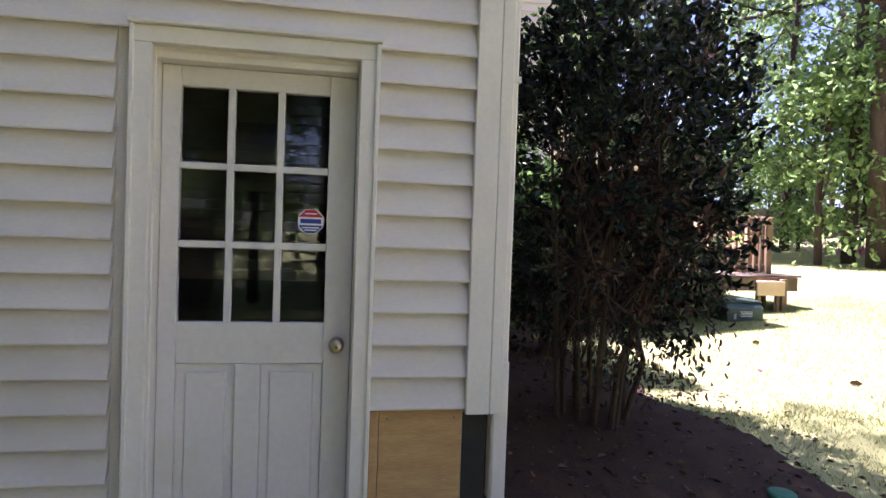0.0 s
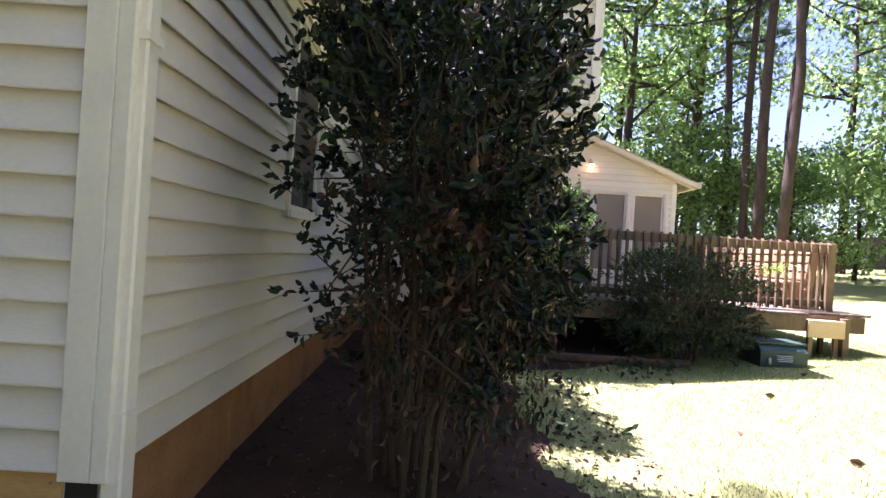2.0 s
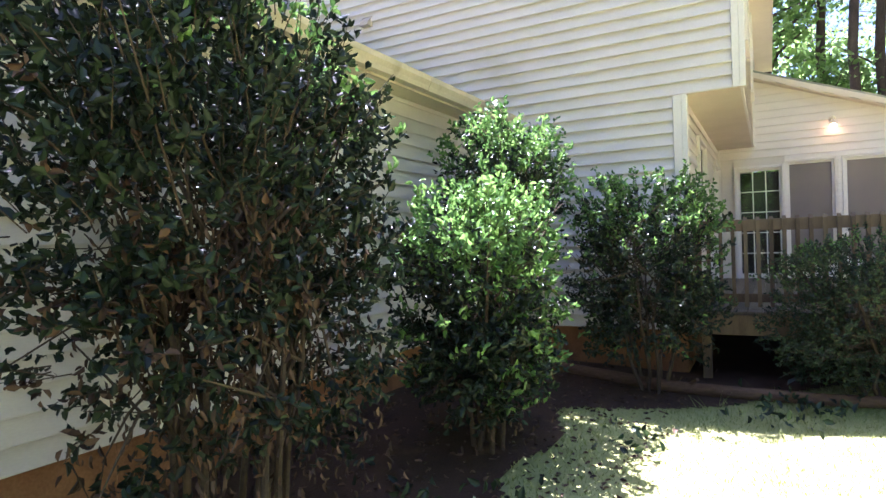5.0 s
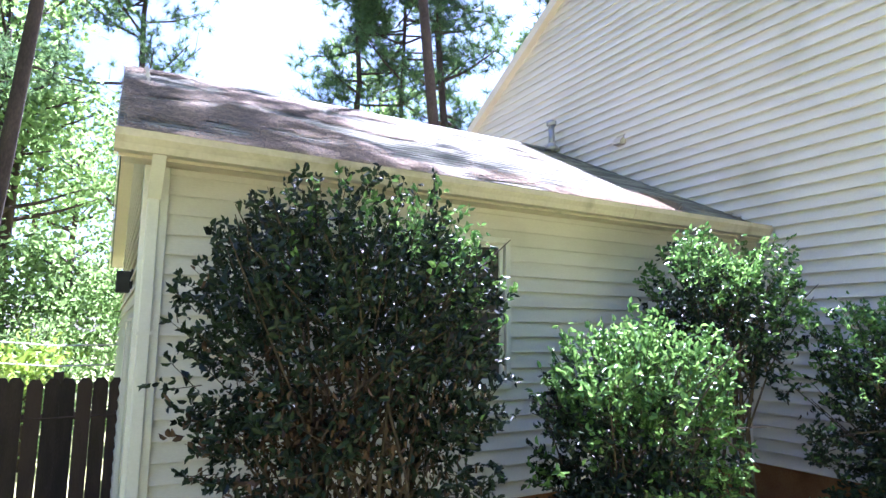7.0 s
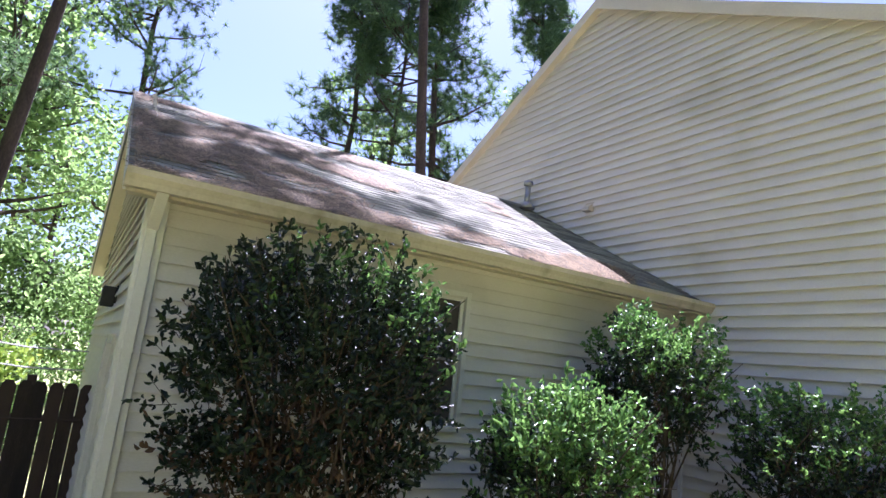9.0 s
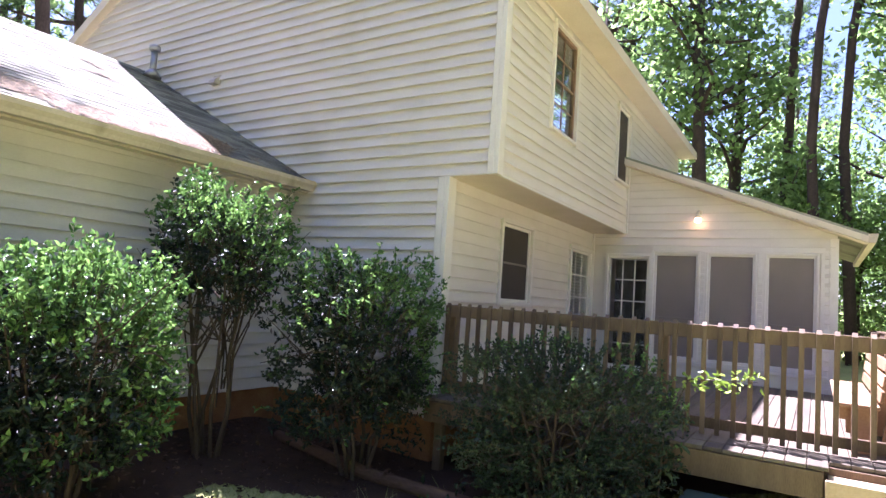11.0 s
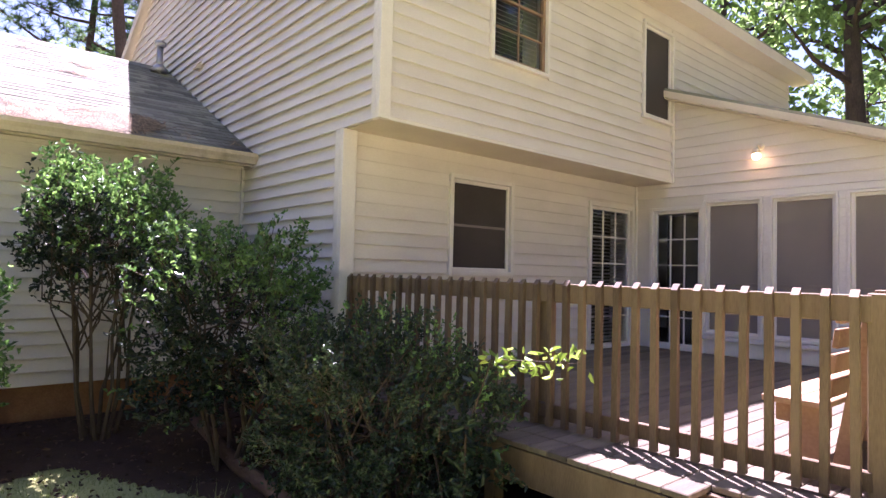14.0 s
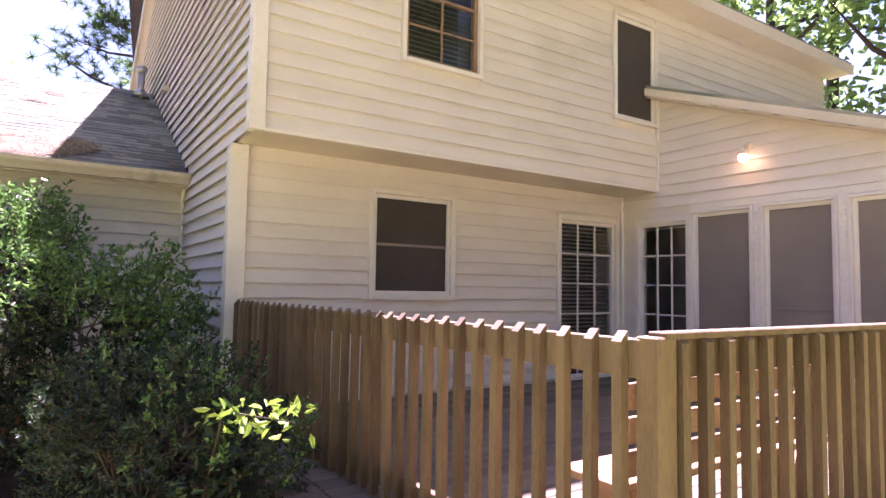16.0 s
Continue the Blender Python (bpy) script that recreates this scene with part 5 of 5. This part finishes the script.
# pine needles on the roof
def straw(n, seed, spots):
    r = np.random.default_rng(seed)
    x, d = r.uniform(-0.2, 6.1, n), r.uniform(0.0, slope_len - 0.1, n)
    keep = np.array([max(noise.noise((a * 0.9, b * 1.6, 1.7)) + 0.55 * noise.noise((a * 3, b * 4, 4.7)) + spots(a, b), 0) > r.random() * 0.55 for a, b in zip(x, d)])
    x, d = x[keep], d[keep]
    o = np.array([0, -0.345, EAVE_Z + 0.092])
    A, U = np.array(along), np.array(up)
    c = o + d[:, None] * A + U * r.uniform(0.012, 0.03, len(x))[:, None]
    c[:, 0] = x
    a = r.uniform(0, math.pi, len(x))
    t = np.stack([np.cos(a), np.zeros(len(a)), np.zeros(len(a))], 1) + np.sin(a)[:, None] * A
    s = np.stack([-np.sin(a), np.zeros(len(a)), np.zeros(len(a))], 1) + np.cos(a)[:, None] * A
    ln, w = 0.095, 0.0036
    v = np.stack([c - t * ln - s * w, c - t * ln + s * w, c + t * ln + s * w + U * 0.012, c + t * ln - s * w + U * 0.012], 1).reshape(-1, 3)
    return v, np.arange(len(v)).reshape(-1, 4)


v, f = straw(75000, 31, lambda a, b: (0.5 - 0.14 * a - 0.05 * b) if a < 3 else -0.42 - 0.05 * abs(a - 4) + (0.42 if b < 0.8 else 0))
tagged(part("roof_pine_straw", leaf_mesh("roof_pine_straw", v, f, NEEDLES), NEEDLES), "drifts of brown pine needles lying on the wing roof", "pine straw", kind="stuff")


# ---- trees ----
def pine(name, label, seed, height, radius, first, needle=0.27, boughs=46, spread=0.17):
    r = np.random.default_rng(seed)
    t = thing(name, label, "tree", (0, 0, 0), "pines around the yard")
    bend = r.normal(0, 0.012 * height, (4, 2))
    zs = np.linspace(-0.3, height, 9)
    cx = np.interp(zs, [0, height * .3, height * .6, height], [0, bend[1][0], bend[2][0], bend[3][0]])
    cy = np.interp(zs, [0, height * .3, height * .6, height], [0, bend[1][1], bend[2][1], bend[3][1]])
    part("trunk", Shape().tube([(a, b, c) for a, b, c in zip(cx, cy, zs)], [radius * (1.12 if i == 0 else 1 - 0.85 * (i / 8) ** 1.3) for i in range(9)], 12), BARK, t, smooth=True)
    limbs, P, D = Shape(), [], []
    for i in range(boughs):
        k = r.random() ** 0.8
        z = height * (first + (0.99 - first) * k)
        a, reach = r.uniform(0, 2 * math.pi), (1 - k * 0.75) * height * spread * r.uniform(0.6, 1.15)
        o = Vector((np.interp(z, zs, cx), np.interp(z, zs, cy), z))
        e = o + Vector((math.cos(a) * reach, math.sin(a) * reach, reach * r.uniform(-0.15, 0.45)))
        m = o.lerp(e, 0.5) + Vector((0, 0, -0.06 * reach))
        limbs.tube([o, m, e], [0.06 * (1.2 - k), 0.04 * (1.2 - k), 0.012], 5)
        for j in range(9):
            q = o.lerp(e, 0.35 + 0.65 * j / 8) + Vector(r.normal(0, 0.10 * reach, 3))
            limbs.tube([o.lerp(e, 0.3 + 0.6 * j / 8), q], [0.012, 0.005], 3)
            for w in range(3):
                P.append(q + Vector(r.normal(0, 0.22, 3)))
    tagged(part("branchwork", limbs, BARK, t), kind="stuff")
    P = np.array(P)
    n = 34
    c = np.repeat(P, n, 0)
    d = r.normal(0, 1, c.shape) + np.array([0, 0, 0.35])
    d /= np.linalg.norm(d, axis=1, keepdims=True)
    s = np.cross(d, r.normal(size=c.shape))
    s /= np.linalg.norm(s, axis=1, keepdims=True)
    ln = needle * r.uniform(0.6, 1.2, len(c))[:, None]
    v = np.stack([c - s * 0.012, c + s * 0.012, c + d * ln], 1).reshape(-1, 3)
    tagged(part("crown", leaf_mesh("crown", v, np.arange(len(v)).reshape(-1, 3), LEAF_PINE), LEAF_PINE, t), kind="stuff")
    return t


def broadleaf(name, label, seed, height, spread, low_at, leaf, clumps=150, per=20, mat=None):
    r = np.random.default_rng(seed)
    t = thing(name, label, "tree", (0, 0, 0), "broadleaf trees around the yard")
    radius = 0.014 * height
    part("trunk", Shape().tube([(0, 0, -0.3), (0.1, 0.05, height * .3), (-0.1, 0.1, height * .6), (0, 0, height * .92)], [radius * 1.2, radius, radius * .6, 0.02], 10), BARK, t, smooth=True)
    limbs, C = Shape(), []
    for i in range(22):
        z = height * r.uniform(low_at, 0.85)
        a, reach = r.uniform(0, 2 * math.pi), spread * r.uniform(0.5, 1.0) * (1 - 0.45 * (z / height - low_at))
        o = Vector((0, 0.05, z))
        e = o + Vector((math.cos(a) * reach, math.sin(a) * reach, reach * r.uniform(0.1, 0.7)))
        limbs.tube([o, o.lerp(e, 0.5) + Vector(r.normal(0, 0.15, 3)), e], [radius * .4, radius * .25, 0.012], 5)
        for j in range(clumps // 22):
            C.append(o.lerp(e, r.uniform(0.3, 1.05)) + Vector(r.normal(0, 0.13 * spread, 3)))
    tagged(part("branchwork", limbs, BARK, t), kind="stuff")
    C = np.array(C)
    c = np.repeat(C, per, 0) + r.normal(0, 1, (len(C) * per, 3)) * np.array([0.42, 0.42, 0.22])
    v, f = leaf_arrays(c, r.normal(0, 1, c.shape) + np.array([0, 0, -0.2]), leaf, r, 0.6)
    tagged(part("crown", leaf_mesh("crown", v, f, mat or LEAF_TREE), mat or LEAF_TREE, t), kind="stuff")
    return t


random.seed(77)
pines = [pine("pine_tree", "tall pine with a bare dark trunk and high crown", 41, 22, 0.18, 0.42), pine("pine_tree", "tall slender pine with sparse branches", 42, 25, 0.155, 0.5),
         pine("pine_tree", "spreading pine with long drooping limbs", 43, 15, 0.14, 0.28, 0.28),
         pine("pine_tree", "very tall pine with a dense crown high over the roof", 44, 27, 0.16, 0.46, 0.34, 90),
         pine("pine_tree", "towering pine with a small crown at the very top", 45, 29, 0.155, 0.72, 0.36, 100, 0.13)]
broad = [broadleaf("broadleaf_tree", "leafy green deciduous tree in sunlight", 51, 13, 3.6, 0.22, 0.24), broadleaf("broadleaf_tree", "tall green deciduous tree", 52, 17, 4.0, 0.35, 0.26),
         broadleaf("broadleaf_tree", "low bushy green understorey tree", 53, 6.5, 2.6, 0.08, 0.20, 140, 26)]


def plant_tree(kinds, which, x, y, scale=1.0, lean=0.0):
    src = kinds[which]
    z = ground_z(min(max(x, -60), 70), min(max(y, -60), 60))
    m = Matrix.Translation((x, y, z)) @ Matrix.Rotation(radians(lean), 4, "Y") @ Matrix.Rotation(random.uniform(0, 6.28), 4, "Z")
    if not src.get("placed"):
        src["placed"] = 1
        src.matrix_basis = m
        ob = src
    else:
        ob = copy_thing(src, m)
    ob.scale = (scale, scale, scale * random.uniform(0.92, 1.1))
    return ob


# named trunks seen over the lawn and roofs
for which, x, y, s in ((0, 22.3, -12.4, 1), (1, 20.2, -12.1, 1), (0, 18.2, -11.6, 1.05), (1, 16.4, -11.3, 1.1), (1, 23.2, -6.8, 1.1), (0, 24.6, 1.0, 1.15), (1, 23.9, -5.2, 1.1), (1, 21.9, -5.9, 1.05),
                       (0, 14.8, -16.1, 1.15), (1, 23.0, -15.3, 1), (0, 20.6, -18.5, 1.0), (2, -3.8, 9.6, 1.1), (0, -8.5, 13, 0.9), 
                       (1, -6.0, 17, 0.8), (2, 13, 12, 1.2), (0, 0.5, 18, 0.9), (2, -11, 9, 0.9), (2, -7.5, 8.0, 1.0), (2, 9.4, 12.5, 1.3), (3, 8.2, 13.6, 0.72), (2, 6.6, 15.0, 1.25)):
    plant_tree(pines, which, x, y, s)
# tall pines, crowns out of view, placed to shade the wing and the bed
plant_tree(pines, 4, 7.3, 8.2, 1.0, -6.2)
plant_tree(pines, 3, -2.3, 7.4, 0.85, 5)
plant_tree(pines, 3, -6.6, 9.6, 0.9)
# Unseen pines added to shade the lawn before the door wall.
plant_tree(pines, 3, -9.0, 7.5, 0.9, 2)
plant_tree(pines, 3, -12.5, 6.0, 0.85)
plant_tree(broad, 0, -6.2, 5.9, 0.95)
plant_tree(broad, 0, -9.6, 4.6, 0.9)
for x, y, s in ((-1.4, 8.8, 0.42), (-3.0, 8.4, 0.4), (-4.6, 10, 0.5), (-6.0, 9.0, 0.45), (0.4, 10.0, 0.5), (-7.6, 10.5, 0.55), (-2.2, 11, 0.5)):
    plant_tree(broad, 2, x, y, s)
plant_tree(broad, 0, 20.5, 0.5, 1.15)
plant_tree(broad, 1, 25.0, -3.2, 1.0)
for i in range(34):
    a = radians(-78 + 116 * i / 33)
    d = random.uniform(26, 40)
    plant_tree(broad, random.choice((0, 1, 2, 2)), 3 + d * math.cos(a), -3 + d * math.sin(a), random.uniform(0.8, 1.15))
for i in range(14):
    a = radians(-75 + 70 * i / 13)
    d = random.uniform(20, 25)
    if 3 + d * math.cos(a) > 14:
        plant_tree(broad, 2, 3 + d * math.cos(a), -3 + d * math.sin(a), random.uniform(0.7, 1.0))
for i in range(22):
    a = radians(62 + 118 * i / 21)
    d = random.uniform(17, 30)
    if 74 < math.degrees(a) < 87:
        continue
    plant_tree(broad, random.choice((0, 1, 2)), 1 + d * math.cos(a), -2 + d * math.sin(a), random.uniform(0.75, 1.05))
# the wood on the street side, mirrored in the door panes, and unseen trees added behind the lawn
for i in range(12):
    a = radians(180 + 105 * i / 11)
    d = random.uniform(16, 26)
    plant_tree(broad, random.choice((0, 1)), d * math.cos(a), -4 + d * math.sin(a), random.uniform(0.7, 0.95))
for i in range(9):
    plant_tree(broad, (2, 0, 2)[i % 3], random.uniform(-16, -11), -5 + 1.5 * i, random.uniform(0.9, 1.15))
# Unseen ring of trees added to keep low sky light off the walls.
for i in range(20):
    a = radians(215 + 110 * i / 19)
    d = random.uniform(13, 19)
    plant_tree(broad, (1, 0, 1, 2)[i % 4], 2 + d * math.cos(a), -6 + d * math.sin(a), random.uniform(0.95, 1.2))
for which, x, y, s in ((0, -6.5, 11, 0.8), (1, -9.5, 9, 0.75), (0, -12, 13, 0.9), (2, -8.5, 6.5, 0.9), (2, -3.0, 12, 0.8), (2, -1.0, 12, 0.75), (2, -5.2, 9.5, 0.8), (2, -7, 12.5, 0.9), (2, -10.5, 10.5, 0.9), (2, -14, 8, 1.0), (2, 0.8, 15, 0.8), (1, -3.5, 17, 0.9),
                       (1, 21.5, -2.5, 1.0), (0, 24.5, -9, 1.2), (1, 18.5, 7, 0.9), (1, 27, -13, 1.1), (0, 19, -22, 1.1), (2, 25, -5, 1.1), (2, 23, 0, 1.1), (1, 14, 11, 0.8)):
    plant_tree(broad, which, x, y, s)
for i in range(16):
    a = radians(random.uniform(-80, 160))
    d = random.uniform(34, 48)
    plant_tree(pines, random.choice((0, 1)), 4 + d * math.cos(a), -2 + d * math.sin(a), random.uniform(0.8, 1.1))
for kinds in (pines, broad):
    for src in kinds:
        if not src.get("placed"):
            src.location = (40, 40, 2)
# pink flowering clump and lime bush
v, f = leaf_arrays(np.array([17.5, -19.5, ground_z(17.5, -19.5) + 0.2]) + rng.normal(0, 1, (500, 3)) * np.array([0.5, 1.0, 0.15]), rng.normal(0, 1, (500, 3)), 0.12, rng, 0.6)
fl = thing("flower_bed", "patch of pink blossom at the lawn edge", "flowers", (17.5, -19.5, ground_z(17.5, -19.5)))
part("blossom", leaf_mesh("blossom", v, f, PINK), PINK, fl)
v, f = leaf_arrays(np.array([-1.3, 6.2, 1.7]) + rng.normal(0, 1, (420, 3)) * np.array([0.35, 0.35, 0.16]), rng.normal(0, 1, (420, 3)) + np.array([0, 0, 0.5]), 0.13, rng, 0.5)
lb = thing("lime_bush", "bright lime green bush behind the fence", "shrub", (-1.3, 6.2, ground_z(-1.3, 6.2)))
part("stem", Shape().tube([(-1.3, 6.2, -0.3), (-1.3, 6.2, 1.6)], [0.03, 0.02], 6), STEM, lb)
part("foliage", leaf_mesh("foliage", v, f, LEAF_LIME), LEAF_LIME, lb)
